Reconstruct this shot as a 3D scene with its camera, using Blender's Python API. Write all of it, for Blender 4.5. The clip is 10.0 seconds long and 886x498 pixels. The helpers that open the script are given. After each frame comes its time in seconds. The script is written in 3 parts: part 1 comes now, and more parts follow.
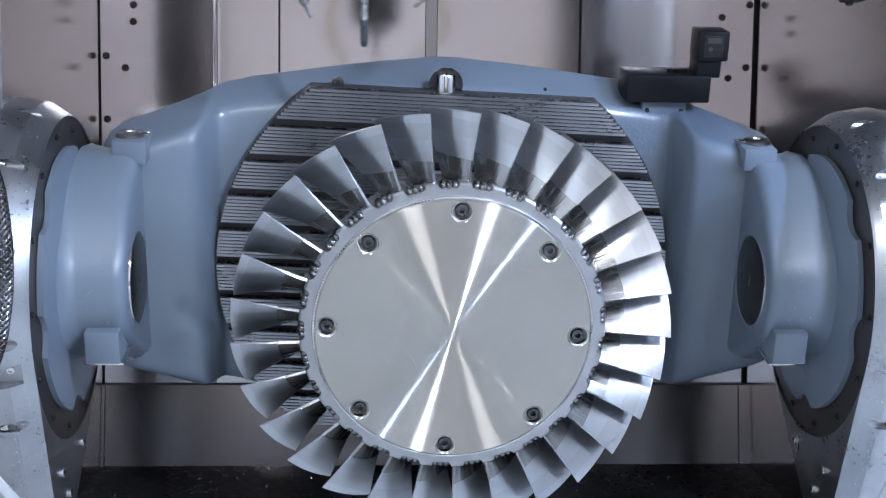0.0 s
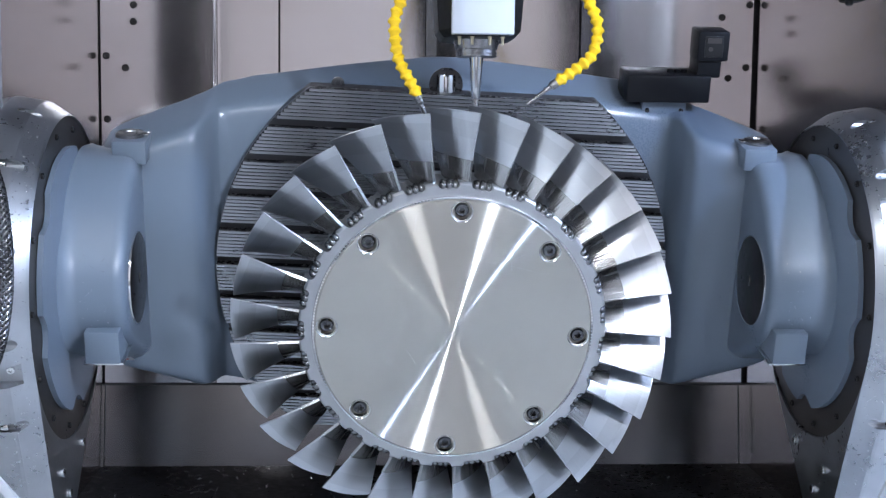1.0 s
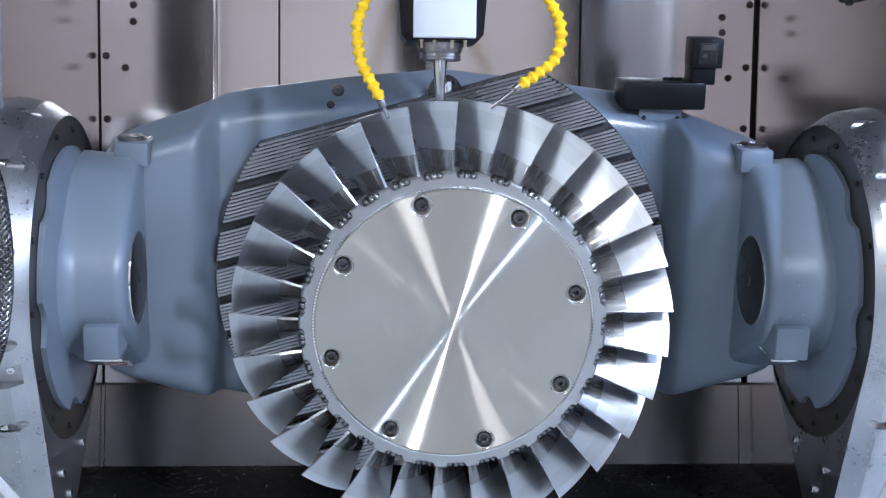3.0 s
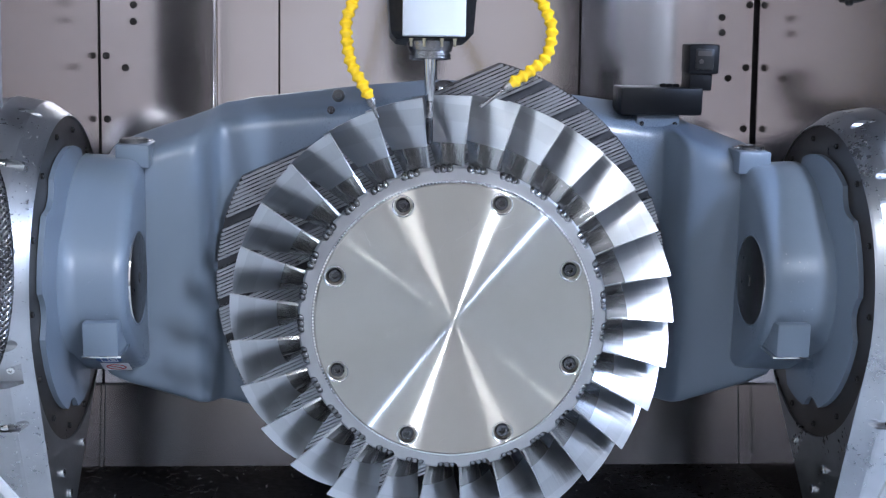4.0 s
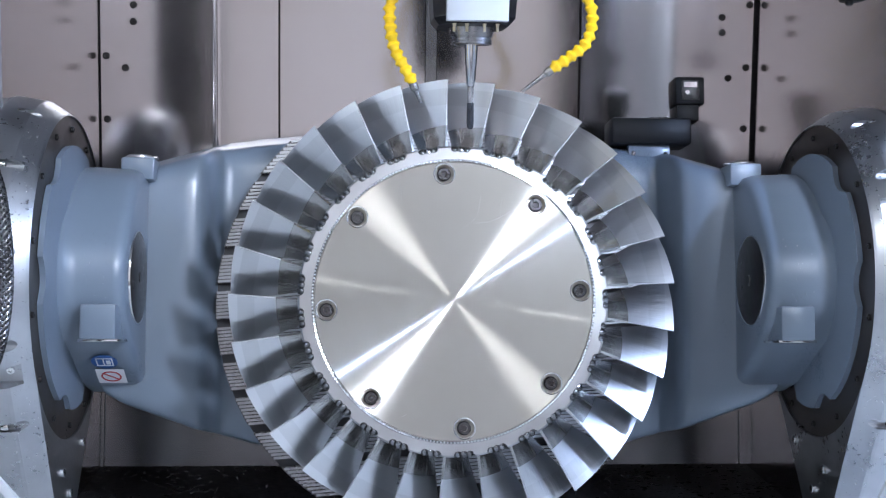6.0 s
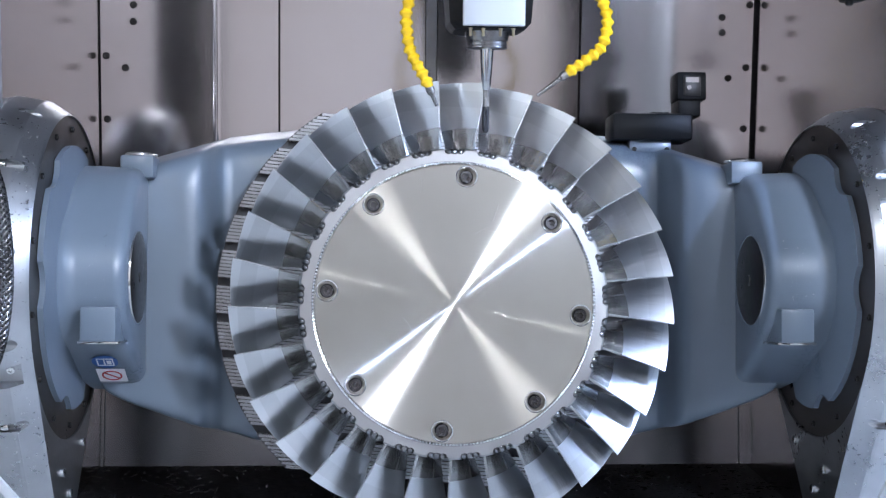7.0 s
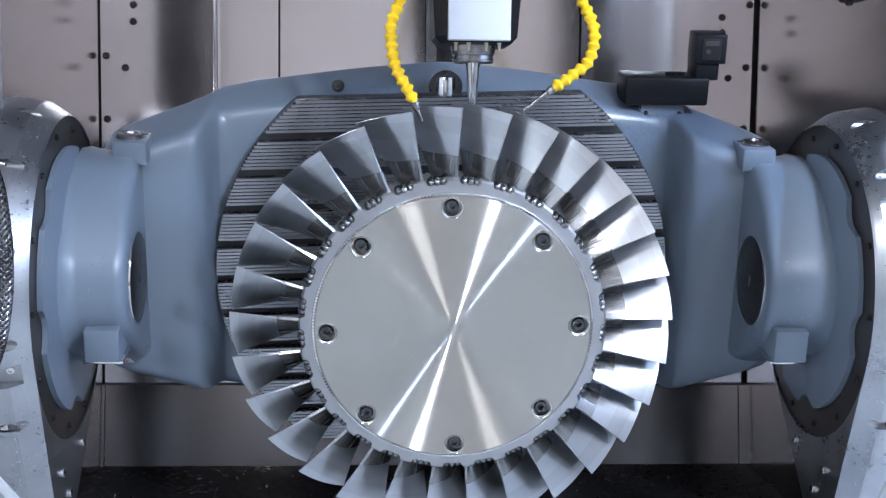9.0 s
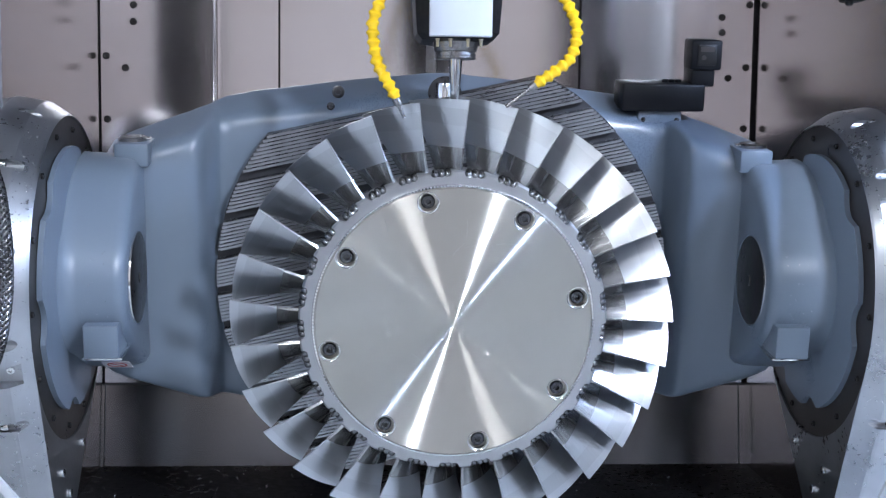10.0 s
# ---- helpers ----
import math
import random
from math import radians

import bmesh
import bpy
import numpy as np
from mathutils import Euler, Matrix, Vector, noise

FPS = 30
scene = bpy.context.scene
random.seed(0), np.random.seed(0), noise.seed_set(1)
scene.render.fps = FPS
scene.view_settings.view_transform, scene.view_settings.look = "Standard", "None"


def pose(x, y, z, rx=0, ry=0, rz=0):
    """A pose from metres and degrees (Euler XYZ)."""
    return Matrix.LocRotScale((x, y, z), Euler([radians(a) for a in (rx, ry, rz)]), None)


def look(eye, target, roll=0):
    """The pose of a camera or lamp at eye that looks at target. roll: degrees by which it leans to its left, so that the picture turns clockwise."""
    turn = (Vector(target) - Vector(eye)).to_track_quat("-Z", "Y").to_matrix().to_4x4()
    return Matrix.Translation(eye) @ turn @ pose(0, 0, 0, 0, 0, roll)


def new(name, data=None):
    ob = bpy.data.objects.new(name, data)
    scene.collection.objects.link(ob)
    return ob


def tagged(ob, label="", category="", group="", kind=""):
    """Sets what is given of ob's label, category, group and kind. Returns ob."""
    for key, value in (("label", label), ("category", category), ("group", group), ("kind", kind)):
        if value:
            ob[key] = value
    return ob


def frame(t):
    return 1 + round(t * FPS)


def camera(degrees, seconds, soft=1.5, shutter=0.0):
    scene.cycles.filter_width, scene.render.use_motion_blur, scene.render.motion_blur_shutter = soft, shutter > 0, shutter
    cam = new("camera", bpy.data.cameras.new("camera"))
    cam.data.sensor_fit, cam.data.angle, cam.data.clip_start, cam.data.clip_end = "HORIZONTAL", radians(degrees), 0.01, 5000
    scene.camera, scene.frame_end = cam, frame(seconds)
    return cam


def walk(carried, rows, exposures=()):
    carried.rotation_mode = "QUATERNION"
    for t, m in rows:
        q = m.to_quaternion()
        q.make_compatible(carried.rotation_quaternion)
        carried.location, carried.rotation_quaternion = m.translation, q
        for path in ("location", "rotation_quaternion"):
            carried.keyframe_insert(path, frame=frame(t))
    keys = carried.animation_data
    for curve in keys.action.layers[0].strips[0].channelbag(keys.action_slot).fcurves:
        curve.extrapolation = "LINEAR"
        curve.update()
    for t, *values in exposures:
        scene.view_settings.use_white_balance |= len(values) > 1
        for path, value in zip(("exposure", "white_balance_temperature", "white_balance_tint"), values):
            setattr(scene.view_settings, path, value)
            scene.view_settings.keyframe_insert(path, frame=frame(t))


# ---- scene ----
SECONDS = 10.0
EYE = Vector((-0.1383, -2.0504, 0.2407))
PITCH, YAW, ROLL = radians(-5.309), radians(3.567), 0.69
AHEAD = Vector((math.sin(YAW) * math.cos(PITCH), math.cos(YAW) * math.cos(PITCH), math.sin(PITCH)))
cam = camera(39.02, SECONDS, soft=1.25, shutter=0.5)
CAMERA_POSE = look(EYE, EYE + AHEAD, ROLL)
walk(cam, [(0.0, CAMERA_POSE), (SECONDS, CAMERA_POSE)])

# swivel of the cradle and turn of the table: seconds, degrees, degrees
SWIVEL = [(0.0, 14.0, 4.7), (1.7, 14.0, 4.8), (1.8, 13.9, 7.0), (2.0, 13.33, 10.64), (2.5, 11.45, 17.12),
          (4.0, 5.39, 31.19), (4.2, 5.0, 32.2), (4.5, -3.95, 31.2), (4.7, -7.3, 26.9), (4.8, -9.2, 24.7),
          (5.0, -12.65, 22.31), (5.5, -11.43, 16.3), (7.0, -7.67, 1.65), (7.5, -7.63, -7.94), (7.7, -7.2, -11.2),
          (7.8, -6.0, -10.8), (7.9, -3.0, -8.5), (8.0, 4.04, -3.21), (8.1, 11.2, 1.8), (8.2, 14.1, 4.5), (8.4, 14.25, 4.8),
          (8.5, 14.22, 5.45), (9.0, 12.0, 9.06), (9.5, 9.97, 13.92), (10.0, 7.81, 19.61)]
# path of the spindle nose: seconds, x, y, z
SPINDLE = [(0, -0.1421, -0.115, 0.499), (0.1, -0.1124, -0.115, 0.4908), (0.2, -0.0735, -0.115, 0.4796), (0.3, -0.0397, -0.115, 0.4703), (0.4, -0.0039, -0.115, 0.4621),
           (0.5, 0.0238, -0.115, 0.455), (0.6, 0.0289, -0.115, 0.4509), (0.7, 0.0299, -0.115, 0.4386), (0.8, 0.0299, -0.115, 0.3976), (0.9, 0.0309, -0.115, 0.3669),
           (1, 0.0299, -0.115, 0.3567), (1.2, 0.0299, -0.115, 0.3485), (1.5, 0.0299, -0.115, 0.3465), (1.7, 0.0289, -0.115, 0.3465), (2, 0.0115, -0.115, 0.3475),
           (2.5, -0.01, -0.115, 0.3495), (2.7, -0.0181, -0.115, 0.3507), (3.8, -0.0365, -0.126, 0.3507), (4, -0.0416, -0.128, 0.3518), (4.2, -0.0427, -0.13, 0.3517),
           (4.3, -0.0429, -0.1345, 0.3534), (4.4, -0.0442, -0.139, 0.3613), (4.5, -0.0424, -0.1435, 0.3682), (4.7, -0.0224, -0.1525, 0.3717), (4.8, -0.012, -0.157, 0.374),
           (5, -0.006, -0.144, 0.38), (5.3, 0.006, -0.125, 0.382), (5.5, 0.013, -0.112, 0.381), (5.7, 0.018, -0.109, 0.379), (6.8, 0.039, -0.097, 0.372),
           (7, 0.048, -0.095, 0.371), (7.2, 0.0591, -0.08, 0.3667), (7.4, 0.0786, -0.055, 0.364), (7.5, 0.0886, -0.045, 0.3635), (7.6, 0.0999, -0.045, 0.36),
           (7.7, 0.1026, -0.048, 0.3593), (7.8, 0.1008, -0.055, 0.3594), (7.9, 0.0941, -0.068, 0.3581), (8, 0.0706, -0.085, 0.3565), (8.1, 0.0486, -0.102, 0.3501),
           (8.2, 0.0335, -0.112, 0.3472), (8.5, 0.0307, -0.118, 0.3466), (9, 0.0245, -0.118, 0.3476), (9.5, 0.0121, -0.118, 0.3497), (10, -0.0024, -0.118, 0.3528)]
OFFSET = -0.0397   # table axis below the swivel axis

# ---------------------------------------------------------------- light
world = bpy.data.worlds.new("world")
scene.world = world
world.use_nodes = True
world.node_tree.nodes["Background"].inputs[0].default_value = (0.55, 0.62, 0.75, 1)
world.node_tree.nodes["Background"].inputs[1].default_value = 0.05
scene.view_settings.exposure = 0.1


# ---------------------------------------------------------------- materials
def base_material(name):
    m = bpy.data.materials.new(name)
    m.use_nodes = True
    nt = m.node_tree
    return m, nt, nt.nodes["Principled BSDF"]


def mix_colour(nt, fac, a, b):
    n = nt.nodes.new("ShaderNodeMix")
    n.data_type = "RGBA"
    nt.links.new(fac, n.inputs[0])
    n.inputs[6].default_value = (*a, 1)
    n.inputs[7].default_value = (*b, 1)
    return n.outputs[2]


def noise_of(nt, scale, detail=3.0, stretch=(1, 1, 1), rough=0.55, coords="Object"):
    tc = nt.nodes.new("ShaderNodeTexCoord")
    mp = nt.nodes.new("ShaderNodeMapping")
    mp.inputs["Scale"].default_value = stretch
    nz = nt.nodes.new("ShaderNodeTexNoise")
    nz.inputs["Scale"].default_value = scale
    nz.inputs["Detail"].default_value = detail
    nz.inputs["Roughness"].default_value = rough
    nt.links.new(tc.outputs[coords], mp.inputs[0])
    nt.links.new(mp.outputs[0], nz.inputs["Vector"])
    return nz.outputs["Fac"]


def span(nt, value, a, b, lo=0.3, hi=0.7):
    n = nt.nodes.new("ShaderNodeMapRange")
    nt.links.new(value, n.inputs[0])
    n.inputs[1].default_value, n.inputs[2].default_value = lo, hi
    n.inputs[3].default_value, n.inputs[4].default_value = a, b
    return n.outputs[0]


def bump(nt, bsdf, height, strength, distance):
    n = nt.nodes.new("ShaderNodeBump")
    n.inputs["Strength"].default_value = strength
    n.inputs["Distance"].default_value = distance
    nt.links.new(height, n.inputs["Height"])
    nt.links.new(n.outputs[0], bsdf.inputs["Normal"])


def surface(name, a, b, metal, r0, r1, large=6, fine=90, stretch=(1, 1, 1), relief=0.15, depth=0.0006, coat=0.0):
    """Two-scale material: broad tone changes, fine grain in gloss and relief."""
    m, nt, p = base_material(name)
    broad = noise_of(nt, large, 4)
    grain = noise_of(nt, fine, 3, stretch)
    nt.links.new(mix_colour(nt, span(nt, broad, 0, 1), a, b), p.inputs["Base Color"])
    add = nt.nodes.new("ShaderNodeMath")
    add.operation = "MULTIPLY"
    nt.links.new(span(nt, broad, 0.8, 1.2), add.inputs[0])
    nt.links.new(span(nt, grain, r0, r1), add.inputs[1])
    nt.links.new(add.outputs[0], p.inputs["Roughness"])
    p.inputs["Metallic"].default_value = metal
    p.inputs["Coat Weight"].default_value = coat
    p.inputs["Coat Roughness"].default_value = 0.15
    if relief:
        bump(nt, p, grain, relief, depth)
    return m


def glowing(name, colour, strength):
    m, nt, p = base_material(name)
    p.inputs["Base Color"].default_value = (0.8, 0.8, 0.8, 1)
    p.inputs["Emission Color"].default_value = (*colour, 1)
    p.inputs["Emission Strength"].default_value = strength
    return m


PAINT = surface("blue_grey_paint", (0.143, 0.179, 0.226), (0.163, 0.200, 0.246), 0.0, 0.29, 0.36, 4, 420, relief=0.10, depth=0.0005, coat=0.12)
STEEL = surface("stainless_sheet", (0.48, 0.455, 0.46), (0.55, 0.525, 0.53), 1.0, 0.085, 0.125, 2.5, 60, (14, 14, 0.6), 0.0)
SIDE_STEEL = surface("side_wall_sheet", (0.56, 0.53, 0.535), (0.63, 0.60, 0.60), 1.0, 0.14, 0.19, 2.5, 60, (14, 14, 0.6), 0.0)
# Shaded copy of STEEL; its darker colour carries shade.
STEEL_DARK = surface("stainless_sheet_shaded", (0.22, 0.215, 0.215), (0.28, 0.27, 0.27), 1.0, 0.15, 0.2, 2.5, 60, (14, 14, 0.6), 0.0)
CAST = surface("machined_housing_metal", (0.41, 0.42, 0.435), (0.55, 0.56, 0.58), 1.0, 0.28, 0.37, 9, 130, relief=0.07, depth=0.0003)
RING_DARK = surface("dark_oiled_steel", (0.115, 0.10, 0.094), (0.135, 0.119, 0.11), 0.9, 0.31, 0.34, 8, 140, relief=0.0)
TABLE = surface("milled_table_steel", (0.34, 0.35, 0.365), (0.45, 0.46, 0.475), 1.0, 0.29, 0.34, 10, 200, (0.2, 1, 1), 0.0, 0.0004)
# Near-black colour carries the shade down in the table slots.
SLOT = surface("slot_shade_steel", (0.05, 0.05, 0.055), (0.08, 0.08, 0.085), 0.6, 0.4, 0.55)
RIM = surface("milled_rim_alloy", (0.42, 0.42, 0.42), (0.48, 0.48, 0.475), 1.0, 0.36, 0.42, 5, 240, relief=0.0, depth=0.0002)
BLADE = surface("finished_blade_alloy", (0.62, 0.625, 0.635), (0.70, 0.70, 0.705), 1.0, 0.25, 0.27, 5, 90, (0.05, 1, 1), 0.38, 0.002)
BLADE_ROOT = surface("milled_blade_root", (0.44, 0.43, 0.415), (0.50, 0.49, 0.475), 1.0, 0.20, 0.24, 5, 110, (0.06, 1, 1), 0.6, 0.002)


def banded_blade(m):
    """Milling zones along the blade: three widths that differ a little in tone and gloss."""
    nt = m.node_tree
    p = nt.nodes["Principled BSDF"]
    tc = nt.nodes.new("ShaderNodeTexCoord")
    sep = nt.nodes.new("ShaderNodeSeparateXYZ")
    nt.links.new(tc.outputs["Object"], sep.inputs[0])
    wob = noise_of(nt, 30, 2)
    add = nt.nodes.new("ShaderNodeMath")
    add.operation = "MULTIPLY_ADD"
    add.inputs[1].default_value = 0.0018
    nt.links.new(wob, add.inputs[0])
    nt.links.new(sep.outputs[0], add.inputs[2])
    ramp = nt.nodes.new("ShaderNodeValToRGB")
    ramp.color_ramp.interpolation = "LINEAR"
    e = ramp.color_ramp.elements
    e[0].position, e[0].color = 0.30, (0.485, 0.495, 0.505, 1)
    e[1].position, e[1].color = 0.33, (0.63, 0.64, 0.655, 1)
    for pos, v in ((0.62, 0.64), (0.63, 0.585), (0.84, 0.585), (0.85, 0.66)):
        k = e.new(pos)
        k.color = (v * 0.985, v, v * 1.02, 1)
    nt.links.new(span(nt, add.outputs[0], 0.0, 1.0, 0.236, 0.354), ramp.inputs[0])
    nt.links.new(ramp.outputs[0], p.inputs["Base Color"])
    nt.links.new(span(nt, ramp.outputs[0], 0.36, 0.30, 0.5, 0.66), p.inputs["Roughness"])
    return m


banded_blade(BLADE)
# Dark metal; the shade of the cutter recesses is put into this colour.
FILLET = surface("recess_shade_metal", (0.22, 0.22, 0.225), (0.30, 0.30, 0.305), 1.0, 0.15, 0.22, 40, 300, relief=0.0)
CHROME = surface("bright_steel", (0.7, 0.7, 0.7), (0.78, 0.78, 0.78), 1.0, 0.08, 0.16, 20, 200, relief=0.03)
BLACK = surface("black_plastic", (0.006, 0.006, 0.007), (0.011, 0.011, 0.0125), 0.0, 0.38, 0.5)
BLACK_STEEL = surface("black_oxide_steel", (0.022, 0.021, 0.021), (0.04, 0.038, 0.037), 0.6, 0.28, 0.36, relief=0.0)
BLACK.node_tree.nodes["Principled BSDF"].inputs["Specular IOR Level"].default_value = 0.16
# Dark steel for screws, also recess shade put into colour on table and cradle.
SCREW_STEEL = surface("screw_and_shade_steel", (0.085, 0.085, 0.09), (0.14, 0.14, 0.145), 1.0, 0.24, 0.3, 20, 160, relief=0.0)
GROOVE = surface("dark_joint_rubber", (0.012, 0.012, 0.016), (0.02, 0.02, 0.026), 0.0, 0.4, 0.6)
YELLOW = surface("yellow_hose_plastic", (0.80, 0.50, 0.012), (0.86, 0.56, 0.02), 0.0, 0.3, 0.42, 10, 120, relief=0.05)
WHITE = surface("light_grey_spindle_cover", (0.50, 0.525, 0.555), (0.54, 0.56, 0.59), 0.0, 0.34, 0.38, 8, 120, relief=0.0, coat=0.05)
BRASS = surface("pale_brass", (0.55, 0.48, 0.33), (0.65, 0.57, 0.4), 1.0, 0.25, 0.35)
NOSE = surface("ground_spindle_steel", (0.30, 0.295, 0.295), (0.38, 0.37, 0.37), 1.0, 0.22, 0.32, 20, 200, (1, 1, 20))
CARBIDE = surface("dark_carbide", (0.06, 0.065, 0.075), (0.1, 0.105, 0.12), 0.9, 0.2, 0.3)
FLOOR_MAT = surface("wet_black_floor", (0.014, 0.014, 0.016), (0.022, 0.022, 0.025), 0.0, 0.25, 0.42, 5, 60, relief=0.05)
CHIP = surface("bright_chip", (0.6, 0.6, 0.6), (0.8, 0.8, 0.8), 1.0, 0.15, 0.3, relief=0)
CABIN = surface("white_cabin_paint", (0.47, 0.425, 0.42), (0.53, 0.485, 0.48), 0.0, 0.35, 0.5)
CABIN_GREY = surface("grey_cabin_paint", (0.16, 0.16, 0.165), (0.2, 0.2, 0.205), 0.0, 0.35, 0.5)
# Pale paint for the unseen floor and walls added to bounce light.
BOUNCE = surface("pale_bounce_paint", (0.50, 0.52, 0.53), (0.56, 0.58, 0.585), 0.0, 0.35, 0.5)
SIGN_BLUE = surface("blue_sign_film", (0.02, 0.09, 0.28), (0.03, 0.11, 0.32), 0.0, 0.3, 0.4, relief=0)
SIGN_WHITE = surface("white_sign_film", (0.7, 0.7, 0.72), (0.76, 0.76, 0.78), 0.0, 0.3, 0.4, relief=0)
SIGN_RED = surface("red_sign_film", (0.42, 0.03, 0.04), (0.48, 0.04, 0.05), 0.0, 0.3, 0.4, relief=0)
GLOW_MAIN = glowing("cool_white_diffuser", (0.80, 0.90, 1.12), 560.0)
GLOW_TOP = glowing("ceiling_diffuser", (0.86, 0.92, 1.02), 17.0)
GLOW_SIDE = glowing("bright_spot_diffuser", (0.62, 0.85, 1.38), 2600.0)
# Glow of an unseen panel added to fill the rear sheets' reflections.
FRONT_GLOW = glowing("front_fill_glow", (0.98, 0.91, 0.92), 0.42)
GLOW_WEAK = glowing("weak_spot_diffuser", (0.84, 0.92, 1.0), 135.0)


def turned_metal():
    """Face-turned alloy: ring-shaped tool marks that throw radial streaks."""
    m, nt, p = base_material("face_turned_alloy")
    tc = nt.nodes.new("ShaderNodeTexCoord")
    sep = nt.nodes.new("ShaderNodeSeparateXYZ")
    nt.links.new(tc.outputs["Object"], sep.inputs[0])
    sq = []
    for k in (0, 2):
        n = nt.nodes.new("ShaderNodeMath")
        n.operation = "POWER"
        n.inputs[1].default_value = 2
        nt.links.new(sep.outputs[k], n.inputs[0])
        sq.append(n)
    s = nt.nodes.new("ShaderNodeMath")
    nt.links.new(sq[0].outputs[0], s.inputs[0])
    nt.links.new(sq[1].outputs[0], s.inputs[1])
    r = nt.nodes.new("ShaderNodeMath")
    r.operation = "SQRT"
    nt.links.new(s.outputs[0], r.inputs[0])
    ring = nt.nodes.new("ShaderNodeTexNoise")
    ring.noise_dimensions = "1D"
    ring.inputs["Scale"].default_value = 320
    ring.inputs["Detail"].default_value = 4
    nt.links.new(r.outputs[0], ring.inputs["W"])
    broad = noise_of(nt, 9, 4)
    colour = mix_colour(nt, span(nt, broad, 0, 1), (0.83, 0.785, 0.69), (0.89, 0.845, 0.75))
    nt.links.new(colour, p.inputs["Base Color"])
    p.inputs["Metallic"].default_value = 1.0
    nt.links.new(span(nt, ring.outputs["Fac"], 0.38, 0.46), p.inputs["Roughness"])
    # the tool marks are smooth along the rings and steep across them
    tan = nt.nodes.new("ShaderNodeTangent")
    tan.direction_type, tan.axis = "RADIAL", "Y"
    streak = nt.nodes.new("ShaderNodeBsdfAnisotropic")
    streak.distribution = "GGX"
    streak.inputs["Anisotropy"].default_value = 0.88
    nt.links.new(span(nt, ring.outputs["Fac"], 0.36, 0.43), streak.inputs["Roughness"])
    nt.links.new(colour, streak.inputs["Color"])
    nt.links.new(tan.outputs[0], streak.inputs["Tangent"])
    mix = nt.nodes.new("ShaderNodeMixShader")
    fine = nt.nodes.new("ShaderNodeBsdfAnisotropic")
    fine.distribution = "GGX"
    fine.inputs["Anisotropy"].default_value = 0.97
    fine.inputs["Roughness"].default_value = 0.27
    nt.links.new(colour, fine.inputs["Color"])
    nt.links.new(tan.outputs[0], fine.inputs["Tangent"])
    lobes = nt.nodes.new("ShaderNodeMixShader")
    lobes.inputs[0].default_value = 0.48
    nt.links.new(streak.outputs[0], lobes.inputs[1])
    nt.links.new(fine.outputs[0], lobes.inputs[2])
    mix.inputs[0].default_value = 0.88
    nt.links.new(p.outputs[0], mix.inputs[1])
    nt.links.new(lobes.outputs[0], mix.inputs[2])
    nt.links.new(mix.outputs[0], nt.nodes["Material Output"].inputs["Surface"])
    return m


TURNED = turned_metal()


# ---------------------------------------------------------------- mesh helpers
def finish(name, bm, material, smooth=35.0):
    bmesh.ops.recalc_face_normals(bm, faces=bm.faces)
    me = bpy.data.meshes.new(name)
    bm.to_mesh(me)
    bm.free()
    me.materials.append(material)
    if smooth:
        me.shade_smooth()
        me.set_sharp_from_angle(angle=radians(smooth))
    return me


def part(name, bm, material, parent=None, label="", smooth=35.0):
    ob = new(name, finish(name, bm, material, smooth))
    ob.parent = parent
    return tagged(ob, label)


def thing(name, label, category, group="", kind=""):
    return tagged(new(name), label, category, group, kind)


def add_box(bm, lo, hi, bevel=0.0, m=None):
    c = [(a + b) / 2 for a, b in zip(lo, hi)]
    s = [b - a for a, b in zip(lo, hi)]
    made = bmesh.ops.create_cube(bm, size=1.0, matrix=(m or Matrix()) @ Matrix.Translation(c) @ Matrix.Diagonal((*s, 1)))
    if bevel:
        vs = set(made["verts"])
        es = [e for e in bm.edges if e.verts[0] in vs and e.verts[1] in vs]
        bmesh.ops.bevel(bm, geom=es, offset=bevel, segments=2, affect="EDGES", profile=0.5)


def box(lo, hi, bevel=0.0, m=None):
    bm = bmesh.new()
    add_box(bm, lo, hi, bevel, m)
    return bm


def add_lathe(bm, profile, axis="Z", n=48, m=None, closed=False):
    """Turns (distance along axis, radius) pairs round the axis; radius 0 closes an end."""
    rings = []
    for a, r in profile:
        ring = []
        for i in range(1 if r == 0 else n):
            t = 2 * math.pi * i / n
            u, v = r * math.cos(t), r * math.sin(t)
            co = {"X": (a, u, v), "Y": (u, a, v), "Z": (u, v, a)}[axis]
            ring.append(bm.verts.new((m or Matrix()) @ Vector(co)))
        rings.append(ring)
    pairs = list(zip(rings, rings[1:])) + ([(rings[-1], rings[0])] if closed else [])
    for a, b in pairs:
        for i in range(n):
            j = (i + 1) % n
            q = [a[i % len(a)], a[j % len(a)], b[j % len(b)], b[i % len(b)]]
            bm.faces.new(list(dict.fromkeys(q)))


def lathe(profile, axis="Z", n=48, m=None, closed=False):
    bm = bmesh.new()
    add_lathe(bm, profile, axis, n, m, closed)
    return bm


def prism(points, axis, lo, hi, bevel=0.0):
    """A flat outline pushed from lo to hi along an axis."""
    bm = bmesh.new()
    def at(u, v, w):
        return {"X": (w, u, v), "Y": (u, w, v), "Z": (u, v, w)}[axis]
    a = [bm.verts.new(at(u, v, lo)) for u, v in points]
    b = [bm.verts.new(at(u, v, hi)) for u, v in points]
    bm.faces.new(a)
    bm.faces.new(b[::-1])
    n = len(points)
    for i in range(n):
        bm.faces.new((a[i], b[i], b[(i + 1) % n], a[(i + 1) % n]))
    if bevel:
        bmesh.ops.recalc_face_normals(bm, faces=bm.faces)
        es = [e for e in bm.edges if len(e.link_faces) == 2 and e.calc_face_angle(0) > 0.5]
        bmesh.ops.bevel(bm, geom=es, offset=bevel, segments=2, affect="EDGES", profile=0.5)
    return bm


